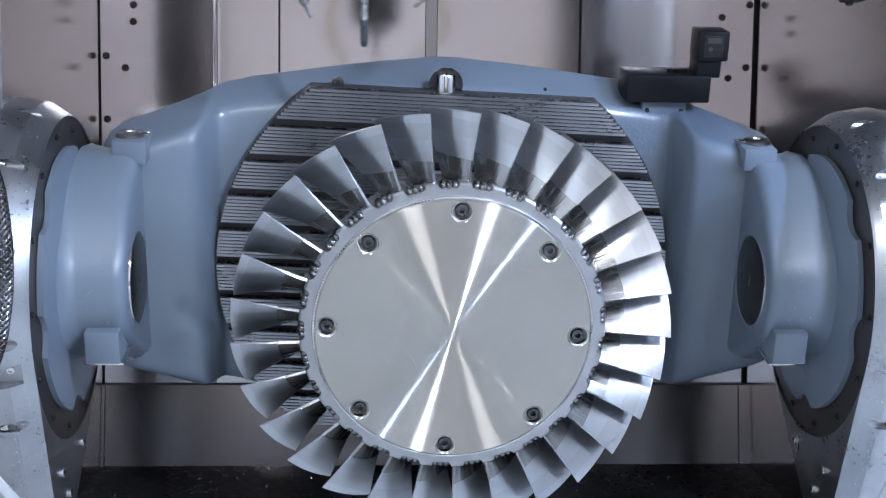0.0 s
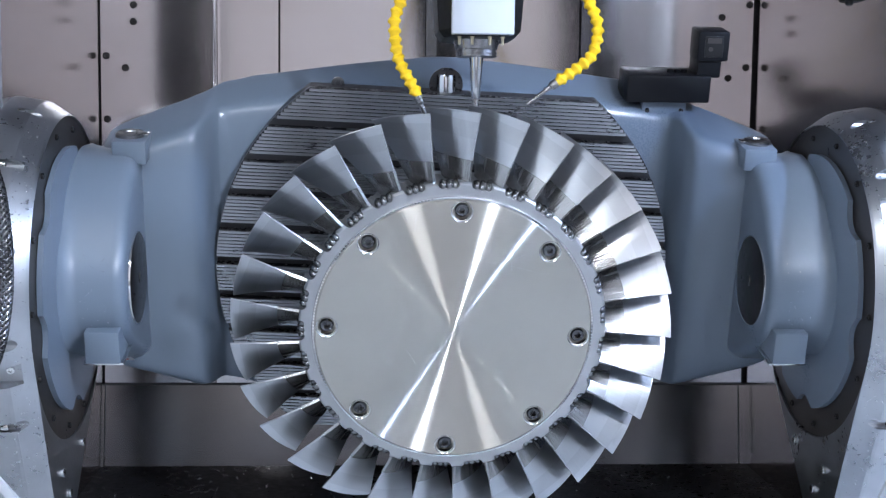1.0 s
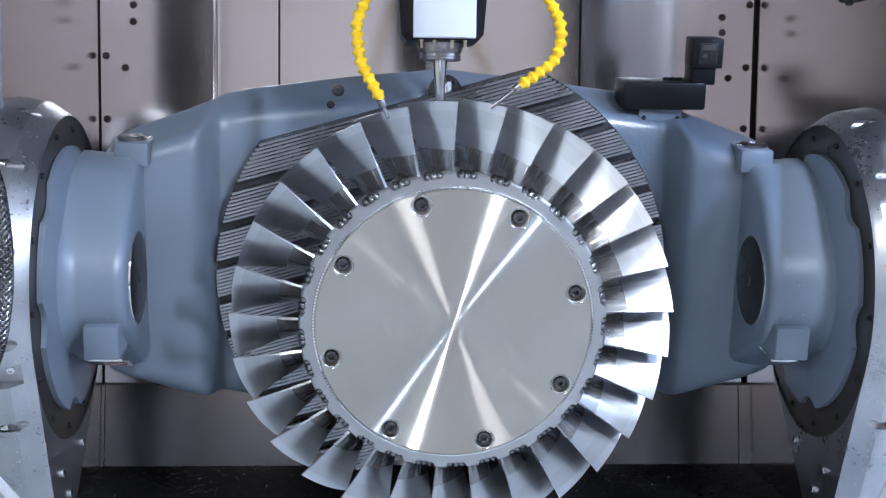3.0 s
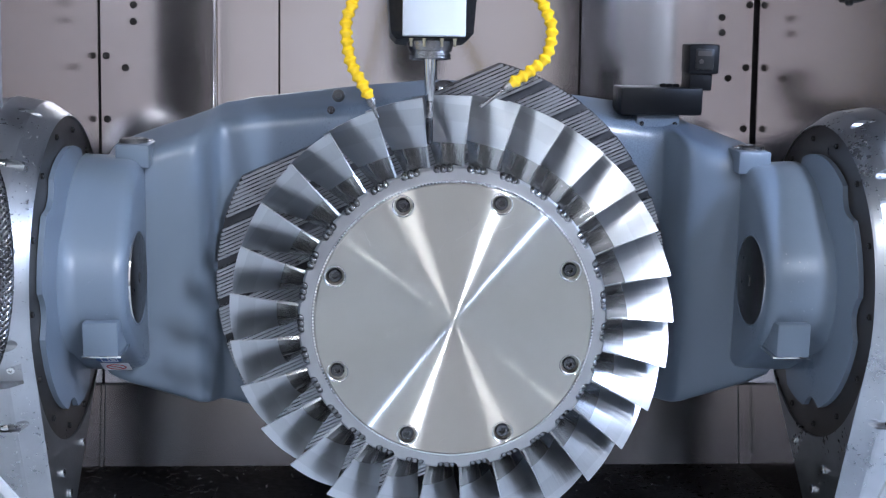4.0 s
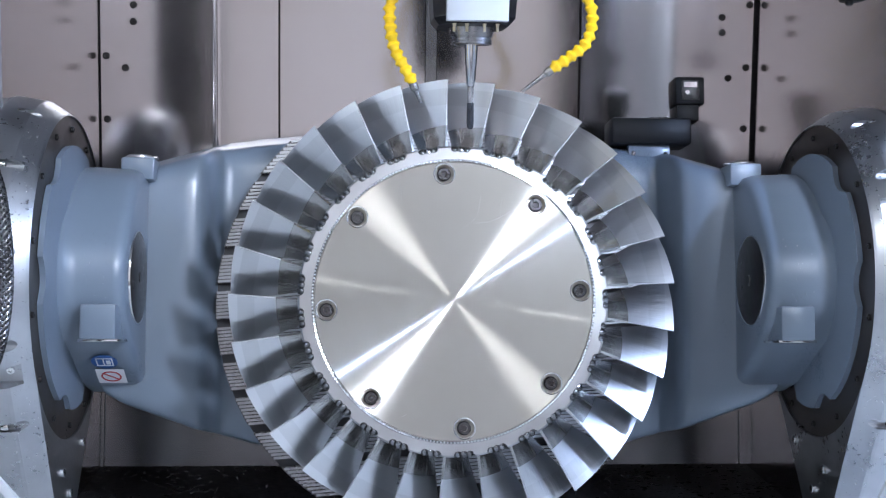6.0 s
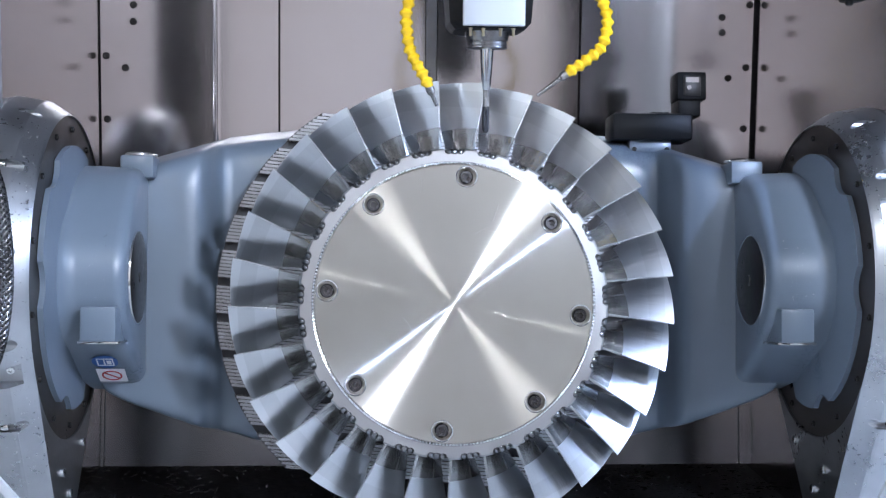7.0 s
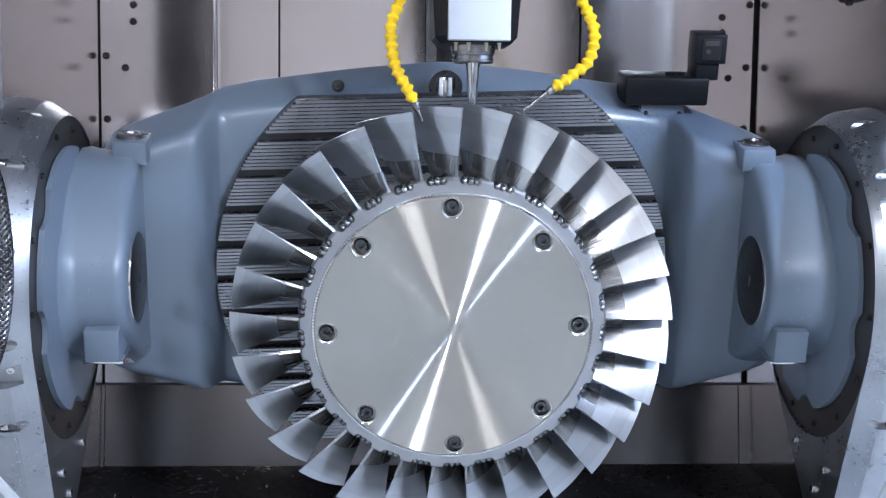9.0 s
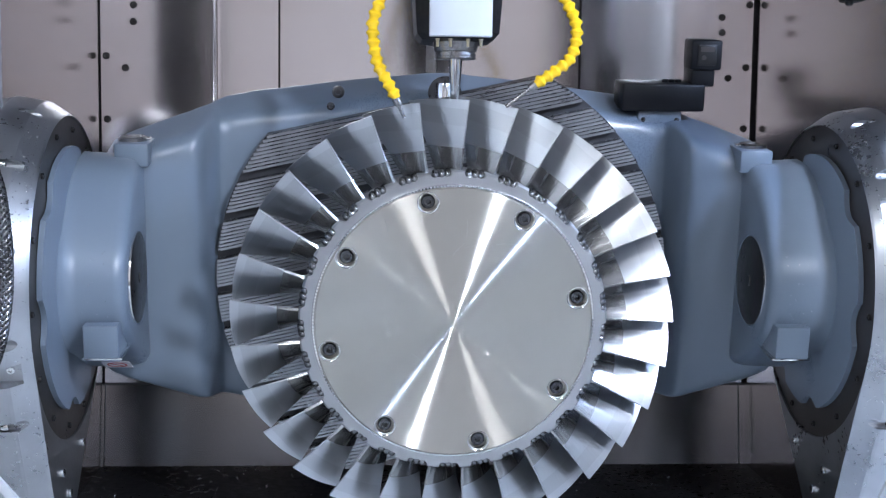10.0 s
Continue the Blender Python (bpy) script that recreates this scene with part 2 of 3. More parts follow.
def carve(ob, cutter):
    """Cuts the closed shapes of a bmesh out of an object's mesh."""
    bmesh.ops.recalc_face_normals(cutter, faces=cutter.faces)
    me = bpy.data.meshes.new("cutter")
    cutter.to_mesh(me)
    cutter.free()
    tool = new("cutter", me)
    mod = ob.modifiers.new("carve", "BOOLEAN")
    mod.operation, mod.solver, mod.object = "DIFFERENCE", "EXACT", tool
    done = bpy.data.meshes.new_from_object(ob.evaluated_get(bpy.context.evaluated_depsgraph_get()))
    ob.modifiers.clear()
    ob.data = done
    ob.data.shade_flat()
    bpy.data.objects.remove(tool)
    return ob


def ring_loop(bm, r, y, n, cx=0, cz=0):
    vs = [bm.verts.new((cx + r * math.cos(2 * math.pi * i / n), y, cz + r * math.sin(2 * math.pi * i / n))) for i in range(n)]
    return vs, [bm.edges.new((vs[i], vs[(i + 1) % n])) for i in range(n)]


def loft_loops(bm, a, b):
    n = len(a)
    for i in range(n):
        bm.faces.new((a[i], a[(i + 1) % n], b[(i + 1) % n], b[i]))


def rod(bm, a, b, r, n=16):
    """A closed round bar from a to b."""
    a, b = Vector(a), Vector(b)
    m = Matrix.Translation(a) @ (b - a).to_track_quat("Z", "Y").to_matrix().to_4x4()
    d = (b - a).length
    add_lathe(bm, [(0, 0), (0, r), (d, r), (d, 0)], "Z", n, m)


def rot(axis, degrees):
    return Matrix.Rotation(radians(degrees), 4, axis)


def move(x, y, z):
    return Matrix.Translation((x, y, z))


def socket_screw(parent, m, r=0.006, h=0.006, name="screw", material=None):
    """Cap screw with a hexagon socket; head points along the local +Z."""
    bm = bmesh.new()
    add_lathe(bm, [(0, r), (h * 0.8, r), (h, r * 0.85), (h, r * 0.5)], "Z", 20, m)
    add_lathe(bm, [(h, r * 0.5), (h * 0.3, r * 0.5), (h * 0.3, 0)], "Z", 6, m)
    return part(name, bm, material or BLACK_STEEL, parent)


# ---------------------------------------------------------------- enclosure
BACK = 0.6
WALL_X = 0.690


def build_enclosure():
    def wall(name, lo, hi, mat, label, bevel=0.0):
        return tagged(part(name, box(lo, hi, bevel), mat, None), label, "wall", "", "structure")
    wall("wall_back", (-1.2, BACK + 0.012, -0.30), (1.2, BACK + 0.06, 1.7), GROOVE, "dark backing behind the stainless rear panels")
    # bright side walls beside the rear panels
    for s, nm in ((-1, "wall_west"), (1, "wall_east")):
        wall(nm, tuple(sorted((s * WALL_X, s * (WALL_X + 0.03)))[:1]) + (-0.1, -0.475), (max(s * WALL_X, s * (WALL_X + 0.03)), BACK + 0.01, 1.7), SIDE_STEEL,
             "polished stainless steel side wall of the machine")
        # Unseen outer walls are pale to add bounce light; returns grey to darken reflections.
        wall(nm + "_outer", (min(s * 1.15, s * 1.2), -2.4, -0.8), (max(s * 1.15, s * 1.2), BACK, 1.7), BOUNCE, "unseen pale wall added to bounce light into the cabin")
        wall(nm + "_return", (min(s * WALL_X, s * 1.2), -0.13, -0.8), (max(s * WALL_X, s * 1.2), -0.1, 1.7), CABIN_GREY, "unseen grey return added to darken side wall reflections")
    # unseen front with an opening; a glowing panel behind it is added for reflections
    for k, (lo, hi) in enumerate((((-1.2, -2.45, -0.8), (-0.8, -2.4, 1.7)), ((0.56, -2.45, -0.8), (1.2, -2.4, 1.7)),
                                  ((-0.8, -2.45, 1.62), (0.56, -2.4, 1.7)), ((-0.8, -2.45, -0.8), (0.56, -2.4, -0.1)))):
        wall("wall_front_%d" % (k + 1), lo, hi, CABIN, "plain pale painted front of the machine cabin")
    tagged(part("backdrop", box((-1.3, -3.02, -1.0), (1.3, -3.0, 2.2)), FRONT_GLOW, None), "unseen glowing panel added to brighten reflections from the front", "backdrop", "", "structure")
    # Unseen dark panes added so the rear sheets reflect dark bands.
    for k, (x0, x1) in enumerate(((-1.06, -0.80), (0.56, 0.86))):
        pane = part("window_%d" % (k + 1), box((x0, -2.404, -0.35), (x1, -2.394, 1.62), 0.003), BLACK, None)
        tagged(pane, "unseen dark panel added to put dark bands in the rear sheets", "window", "", "structure")
    # Unseen post added to shade the cradle's right arm from the main lamp.
    wall("door_post", (0.635, -1.02, -0.50), (0.705, -0.98, 1.7), BLACK_STEEL, "unseen dark post added to shade the cradle's right side", 0.006)
    tagged(part("ceiling", box((-1.2, -2.45, 1.7), (1.2, BACK + 0.06, 1.75)), CABIN_GREY, None), "plain grey ceiling of the machine cabin", "ceiling", "", "structure")
    tagged(part("floor", box((-1.2, 0.12, -0.9), (1.2, BACK + 0.06, -0.468)), FLOOR_MAT, None), "wet black floor strewn with bright metal chips", "floor", "", "structure")


def front_floor():
    # Unseen pale floor added to throw light up at the disk.
    tagged(part("floor_front", box((-1.2, -2.45, -0.9), (1.2, 0.118, -0.50)), BOUNCE, None), "unseen pale floor added to bounce light up", "floor", "", "structure")


def rear_panel(points, z0, z1, mat, label, name="rear_panel"):
    """Sheet bent along its width: outline of (x, y) pairs, with thickness."""
    bm = bmesh.new()
    t = 0.004
    n = len(points)
    cols = []
    for x, y in points:
        cols.append([bm.verts.new(c) for c in ((x, y, z0), (x, y, z1), (x, y + t, z1), (x, y + t, z0))])
    for a, b in zip(cols, cols[1:]):
        for k in range(4):
            bm.faces.new((a[k], a[(k + 1) % 4], b[(k + 1) % 4], b[k]))
    bm.faces.new(cols[0])
    bm.faces.new(cols[-1][::-1])
    return tagged(part(name, bm, mat, None, smooth=40), label, "wall panel", "", "structure")


def build_rear_wall():
    y = BACK
    # cover sheets, one with a ridge added to catch a bright line, flat sheets between them
    def sheet(x0, x1, bead):
        xs = sorted([x0 + (x1 - x0) * i / 40 for i in range(41)] + [bead + 0.0012 * k for k in range(-6, 7)])
        return [(x, y - 0.0011 * math.exp(-((x - bead) / 0.0034) ** 2)) for x in xs]
    rear_panel(sheet(-0.687, -0.322, -0.451), -0.295, 1.6, STEEL, "brushed stainless steel rear cover sheet with a ridge added for a highlight")
    rear_panel([(0.314, y), (0.683, y)], -0.295, 1.6, STEEL, "flat brushed stainless steel rear cover sheet")
    rear_panel([(-0.318, y + 0.003), (-0.016, y - 0.003)], -0.295, 1.6, STEEL, "flat brushed stainless steel rear sheet")
    rear_panel([(0.010, y), (0.308, y - 0.0075)], -0.295, 1.6, STEEL, "flat brushed stainless steel rear sheet")
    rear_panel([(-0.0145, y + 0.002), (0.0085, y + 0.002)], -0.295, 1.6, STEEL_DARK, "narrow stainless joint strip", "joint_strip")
    # sloping lower sheets, their shade put into the darker colour
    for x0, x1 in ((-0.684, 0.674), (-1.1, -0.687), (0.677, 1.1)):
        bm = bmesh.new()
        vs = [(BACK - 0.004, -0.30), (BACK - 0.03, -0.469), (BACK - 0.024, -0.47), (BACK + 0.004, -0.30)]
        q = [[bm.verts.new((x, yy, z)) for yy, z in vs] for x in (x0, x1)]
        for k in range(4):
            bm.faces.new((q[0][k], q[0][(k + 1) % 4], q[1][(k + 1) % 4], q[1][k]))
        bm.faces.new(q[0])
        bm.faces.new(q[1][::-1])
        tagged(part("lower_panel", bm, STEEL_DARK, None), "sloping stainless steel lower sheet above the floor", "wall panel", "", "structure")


build_enclosure()
front_floor()
build_rear_wall()


# ---------------------------------------------------------------- lamps
def work_light(m, length, width, glow, arm):
    lamp = thing("work_light", "enclosed LED work light with a glowing diffuser on an arm", "lamp", "cabin work lights")
    part("housing", box((-width / 2 - 0.012, -length / 2 - 0.02, 0.0), (width / 2 + 0.012, length / 2 + 0.02, 0.03), 0.004), CABIN, lamp)
    part("diffuser", box((-width / 2, -length / 2, -0.006), (width / 2, length / 2, -0.001), 0.0), glow, lamp, "glowing cool white diffuser")
    bm = bmesh.new()
    rod(bm, (0, 0, 0.02), m.inverted() @ Vector(arm), 0.012)
    part("arm", bm, CABIN, lamp, "round mounting arm")
    lamp.matrix_basis = m
    return lamp


work_light(look((0.90, -2.05, 1.25), (-0.1, 0.0, 0.0)), 0.24, 0.12, GLOW_MAIN, (1.16, -2.05, 1.28))
work_light(look((1.05, -0.68, 0.75), (0, -0.1, 0)), 0.032, 0.03, GLOW_SIDE, (1.16, -0.7, 0.77))
work_light(look((-1.00, -1.10, 0.36), (0, -0.1, 0)), 0.035, 0.03, GLOW_WEAK, (-1.16, -1.2, 0.38))
work_light(look((-0.68, -1.5, 1.22), (0.0, -0.1, 0)), 0.36, 0.36, GLOW_TOP, (-0.68, -1.5, 1.71))


# ---------------------------------------------------------------- bearing housings
HOUSING_R, TIP_Y, TIP_Z, TIP_ROUND = 0.2612, -0.065, -0.385, 0.045


def housing_radius(a):
    """Distance from the swivel axis to the housing's drop-shaped outline in the direction a of the (y, z) plane."""
    best = HOUSING_R
    dist, turn = math.hypot(TIP_Y, TIP_Z), math.atan2(TIP_Z, TIP_Y)
    dy, dz = math.cos(a), math.sin(a)
    # the two outer tangents between the big circle and the small one at the tip
    lean = math.acos((HOUSING_R - TIP_ROUND) / dist)
    for sign in (1, -1):
        n = turn + sign * lean
        ny, nz = math.cos(n), math.sin(n)
        away = dy * ny + dz * nz
        if away > 1e-6:
            r = HOUSING_R / away
            along = -(dy * r) * nz + (dz * r) * ny
            end = -TIP_Y * nz + TIP_Z * ny
            if 0 <= along * -sign <= end * -sign:
                best = max(best, r)
    b2 = dy * TIP_Y + dz * TIP_Z
    disc = b2 * b2 - (dist * dist - TIP_ROUND ** 2)
    if disc > 0 and b2 > 0:
        best = max(best, b2 + math.sqrt(disc))
    return best


def bearing_housing(s):
    th = thing("bearing_housing", "machined metal bearing housing with pocketed bolts beside the cradle", "machine part", "bearing housings")
    n = 300
    bm = bmesh.new()
    loops = []
    for x, off in ((0.72, None), (0.6135, None), (0.6135, 0.0), (0.617, 0.003), (0.645, 0.022), (0.650, 0.0235), (0.690, 0.030), (0.72, 0.034)):
        loop = []
        for i in range(n):
            a = 2 * math.pi * i / n
            r = 0.2606 if off is None else housing_radius(a) + off
            loop.append(bm.verts.new((s * x, r * math.cos(a), r * math.sin(a))))
        loops.append(loop)
    for a, b in zip(loops, loops[1:] + loops[:1]):
        loft_loops(bm, a, b)
    ring = part("ring", bm, CAST, th, smooth=25)
    cut = bmesh.new()
    places = []
    for k in range(13):
        a = math.pi + radians(-14 - 360 / 13 * k)
        r = housing_radius(a) + 0.020
        y, z = r * math.cos(a), r * math.sin(a)
        places.append((y, z, a))
        rod(cut, (s * 0.624, y, z), (s * 0.668, y, z), 0.0085, 14)
    a = math.pi + radians(24 if s < 0 else -30)
    turn = Matrix.Rotation(a, 4, "X")
    x0, x1 = sorted((s * 0.628, s * 0.70))
    add_box(cut, (x0, 0.266, -0.017), (x1, 0.33, 0.017), 0.0, turn)
    carve(ring, cut)
    for y, z, q in places:
        socket_screw(th, move(s * 0.6665, y, z) @ rot("Y", -90 * s), 0.0065, 0.010, "pocket_bolt", CHROME)
    for x in (0.645, 0.675):
        socket_screw(th, turn @ move(s * x, 0.2655, -0.004) @ rot("X", -90), 0.006, 0.006, "recess_bolt", CHROME)
    part("dark_ring", lathe([(s * 0.72, 0.12), (s * 0.6165, 0.12), (s * 0.6165, 0.2602), (s * 0.72, 0.2602)], "X", 128, closed=True), RING_DARK, th, "dark oiled inner ring with screws")
    for k in range(14):
        a = 2 * math.pi * (k + 0.25) / 14
        m = move(s * 0.6165, 0.240 * math.cos(a), 0.240 * math.sin(a)) @ rot("Y", -90 * s)
        socket_screw(th, m, 0.005, 0.004)
    for y, z in ((-0.045, -0.345), (0.05, -0.285), (-0.09, -0.30)):
        socket_screw(th, move(s * 0.6135, y, z) @ rot("Y", -90 * s), 0.007, 0.005, "cheek_bolt", CHROME)
    part("bracket", box(tuple(sorted((s * 0.66, s * 0.72)))[:1] + (-0.16, -0.6), (max(s * 0.66, s * 0.72), 0.10, -0.30), 0.01), CAST, th, "support bracket under the housing")
    return th


for side in (-1, 1):
    bearing_housing(side)


# ---------------------------------------------------------------- swivelling cradle
STATIONS = [  # x, front, back, bottom, top
    (0.598, 0.07, 0.17, -0.12, 0.13), (0.590, 0.06, 0.20, -0.165, 0.18), (0.575, 0.07, 0.225, -0.195, 0.208), (0.54, 0.085, 0.235, -0.215, 0.222), (0.50, 0.092, 0.25, -0.228, 0.235),
    (0.45, 0.10, 0.27, -0.25, 0.254), (0.425, 0.105, 0.28, -0.258, 0.262), (0.412, 0.125, 0.285, -0.262, 0.267), (0.402, 0.165, 0.29, -0.266, 0.272),
    (0.39, 0.185, 0.295, -0.27, 0.276), (0.34, 0.185, 0.31, -0.285, 0.284), (0.20, 0.185, 0.33, -0.31, 0.303), (0.06, 0.185, 0.34, -0.325, 0.318), (0.0, 0.185, 0.34, -0.33, 0.322)]


def station(x):
    pts = STATIONS
    x = abs(x)
    for a, b in zip(pts, pts[1:]):
        if b[0] <= x <= a[0]:
            u = (x - b[0]) / (a[0] - b[0])
            return [q + (p - q) * u for p, q in zip(a[1:], b[1:])]
    return pts[0][1:]


def build_cradle():
    th = thing("swivel_cradle", "blue-grey painted cast swivelling cradle that carries the rotary table", "machine part")
    bm = bmesh.new()
    xs = [-p[0] for p in STATIONS] + [p[0] for p in STATIONS[-2::-1]]
    fine = []
    for a, b in zip(xs, xs[1:]):
        k = 3
        fine += [a + (b - a) * i / k for i in range(k)]
    fine.append(xs[-1])
    n, power = 96, 7.5
    rings = []
    for x in fine:
        f, bk, lo, hi = station(x)
        cy, cz, hy, hz = (f + bk) / 2, (lo + hi) / 2, (bk - f) / 2, (hi - lo) / 2
        ring = []
        for i in range(n):
            t = 2 * math.pi * (i + 0.5) / n
            c, s = math.cos(t), math.sin(t)
            c, s = math.copysign(abs(c) ** (2 / power), c), math.copysign(abs(s) ** (2 / power), s)
            lean = 0.042 * (0.5 - 0.5 * c) * max(0.0, s)
            ring.append(bm.verts.new((x, cy + hy * c, cz + hz * s - lean)))
        rings.append(ring)
    for a, b in zip(rings, rings[1:]):
        for i in range(n):
            bm.faces.new((a[i], a[(i + 1) % n], b[(i + 1) % n], b[i]))
    bm.faces.new(rings[0])
    bm.faces.new(rings[-1][::-1])
    for _ in range(9):
        bmesh.ops.smooth_vert(bm, verts=[v for v in bm.verts if abs(v.co.x) < 0.5975], factor=0.4, use_axis_x=False, use_axis_y=True, use_axis_z=True)
    part("body", bm, PAINT, th, smooth=75)
    for s in (-1, 1):
        # snout round the swivel axis, running back into the body
        snout = [(0.110 * math.cos(radians(a)), 0.110 * math.sin(radians(a))) for a in range(140, 236, 6)]
        snout += [(-0.028, -0.120), (0.06, -0.172), (0.13, -0.19), (0.17, -0.19), (0.17, 0.175), (0.10, 0.190), (0.05, 0.187), (0.01, 0.170), (-0.025, 0.142), (-0.055, 0.108)]
        bm = bmesh.new()
        layers = [(0.6085, 1.16), (0.604, 1.10), (0.596, 1.04), (0.582, 1.0), (0.530, 0.985), (0.519, 0.965), (0.512, 0.92), (0.509, 0.86)]
        rows = [[bm.verts.new((s * x, 0.03 + (y - 0.03) * k, z * (k if y < -0.06 or k < 1 else 1.0))) for y, z in snout] for x, k in layers]
        for a, b in zip(rows, rows[1:]):
            loft_loops(bm, a, b)
        bm.faces.new(rows[-1])
        part("snout", bm, PAINT, th, smooth=40)
        outline = []
        notches = [-76, -4, 47, 119, 170, 242]
        for i in range(288):
            deg = 360 * i / 288
            a = math.pi - radians(deg)
            r = 0.213
            for q in notches:
                d = 0.213 * radians((deg - q + 180) % 360 - 180)
                if abs(d) < 0.034:
                    r = min(r, 0.213 - 0.019 * math.cos(0.5 * math.pi * d / 0.034) ** 0.8)
            outline.append((r * math.cos(a), r * math.sin(a)))
        part("flange", prism(outline, "X", s * 0.607, s * 0.6155, 0.0), PAINT, th)
        part("hub_cap", lathe([(s * 0.512, 0.0742), (s * 0.5065, 0.0742), (s * 0.5055, 0.072), (s * 0.505, 0.009), (s * 0.503, 0.008), (s * 0.503, 0.0)], "X", 64), BLACK_STEEL, th, "dark round hub cap")
        part("hub_rim", lathe([(s * 0.512, 0.0768), (s * 0.5062, 0.0762), (s * 0.5062, 0.0745), (s * 0.512, 0.0745)], "X", 64), CHROME, th, "thin bright rim")
        x0, x1 = sorted((s * 0.497, s * 0.553))
        part("top_pad", box((x0, 0.07, 0.170), (x1, 0.15, 0.209), 0.004), PAINT, th)
        part("pad_cap", lathe([(0.208, 0.024), (0.214, 0.024), (0.2165, 0.021), (0.2165, 0.012), (0.213, 0.010), (0.213, 0)], "Z", 40, move(s * 0.528, 0.11, 0)), NOSE, th, "bright steel cap")
        part("cap_tab", box((s * 0.503 - 0.006, 0.102, 0.211), (s * 0.503 + 0.006, 0.118, 0.2145), 0.001), CHROME, th, "bright tab")
        x0, x1 = sorted((s * 0.520, s * 0.574))
        part("stop_block", box((x0, -0.118, -0.101), (x1, -0.03, -0.047), 0.003), PAINT, th)
        part("stop_foot", box((x0 - 0.004, -0.114, -0.1045), (x1 + 0.004, -0.035, -0.1005), 0.001), CHROME, th, "bright shim plate")
    rng = random.Random(4)
    bm = bmesh.new()
    for s in (-1, 1):
        for _ in range(70):
            a, x, d = radians(rng.uniform(140, 236)), s * rng.uniform(0.534, 0.579), rng.uniform(0.0004, 0.0010)
            m = move(x, 0.1095 * math.cos(a), 0.1095 * math.sin(a)) @ Euler([rng.uniform(0, 6) for _ in range(3)]).to_matrix().to_4x4()
            v = [bm.verts.new(m @ Vector(q)) for q in ((-d, 0, -d * 0.5), (d, 0, -d * 0.4), (0, d * 1.3, 0), (0, 0, d))]
            for f in ((0, 1, 2), (0, 1, 3), (1, 2, 3), (0, 2, 3)):
                bm.faces.new([v[i] for i in f])
    tagged(part("stuck_flecks", bm, CHIP, th, "tiny bright metal flecks stuck to the paint", smooth=0), kind="stuff")
    # lubrication plug, screws on the upper face
    plug = part("plug", lathe([(0.25, 0.018), (0.302, 0.018), (0.306, 0.016), (0.306, 0.0)], "Z", 40, move(-0.002, 0.186, 0)), CHROME, th, "bright round plug in a recess")
    # Shallow cup on the face; the recess shade is put into its colour.
    part("plug_seat", lathe([(0.1815, 0.029), (0.1842, 0.029), (0.1842, 0.0)], "Y", 40, move(-0.002, 0, 0.288)), SCREW_STEEL, th, "dark shallow cup with recess shade in its colour")
    # Screw heads kept dark, their holes' shade put into the colour.
    for x, z, r in ((-0.187, 0.287, 0.011), (0.19, 0.258, 0.010), (0.17, 0.281, 0.003), (-0.2, 0.262, 0.007)):
        socket_screw(th, move(x, 0.187, z) @ rot("X", 90), r, 0.004, "face_screw", SCREW_STEEL)
    return th


CRADLE = build_cradle()


# ---------------------------------------------------------------- rotary table
TABLE_Y, TABLE_R, TABLE_FLAT, PITCH_SLOT = 0.15, 0.40, 0.315, 0.063


def build_table():
    th = thing("rotary_table", "round steel rotary table with T-slots and flattened sides", "machine table")
    def chord(z):
        return math.sqrt(max(TABLE_R ** 2 - z ** 2, 0))
    outline = []
    lim = math.asin(TABLE_FLAT / TABLE_R)
    for i in range(61):
        a = -lim + 2 * lim * i / 60
        outline.append((TABLE_R * math.cos(a), TABLE_R * math.sin(a)))
    outline += [(-x, -z) for x, z in outline]
    part("table_plate", prism(outline, "Y", TABLE_Y + 0.018, TABLE_Y + 0.05), SLOT, th, "table underside and slot floor, slot shade in its dark colour")
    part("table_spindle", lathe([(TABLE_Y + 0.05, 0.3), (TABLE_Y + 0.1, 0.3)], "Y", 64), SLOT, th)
    ribs = bmesh.new()
    edges = [-TABLE_FLAT] + [k * PITCH_SLOT for k in range(-4, 5)] + [TABLE_FLAT]
    for i, (a, b) in enumerate(zip(edges, edges[1:])):
        lo = a + (0.007 if i else 0)
        hi = b - (0.007 if i < len(edges) - 2 else 0)
        if hi - lo < 0.02:
            continue
        pts = []
        for k in range(7):
            zz = lo + (hi - lo) * k / 6
            pts.append((chord(zz), zz))
        pts += [(-x, zz) for x, zz in pts[::-1]]
        bm = prism(pts, "Y", TABLE_Y + 0.004, TABLE_Y + 0.019)
        # Dark colour carries the shade of the grooves between the ribs.
        part("slotted_land", bm, SCREW_STEEL, th, "land between the slots, groove shade in its dark colour")
        count = max(2, round((hi - lo) / 0.0061))
        for k in range(count):
            z0 = lo + (hi - lo) * (k + 0.15) / count
            z1 = lo + (hi - lo) * (k + 0.85) / count
            e = min(chord(z0), chord(z1)) - 0.001
            add_box(ribs, (-e, TABLE_Y, z0), (e, TABLE_Y + 0.006, z1))
    tagged(part("fine_ribs", ribs, TABLE, th, "fine milled ribs on the table lands"), kind="stuff")
    return th


ROTARY_TABLE = build_table()

# ---------------------------------------------------------------- bladed disk
FACE, PLATE_R, RIM_R, TIP_R, BLADES = -0.1293, 0.2165, 0.236, 0.349, 29


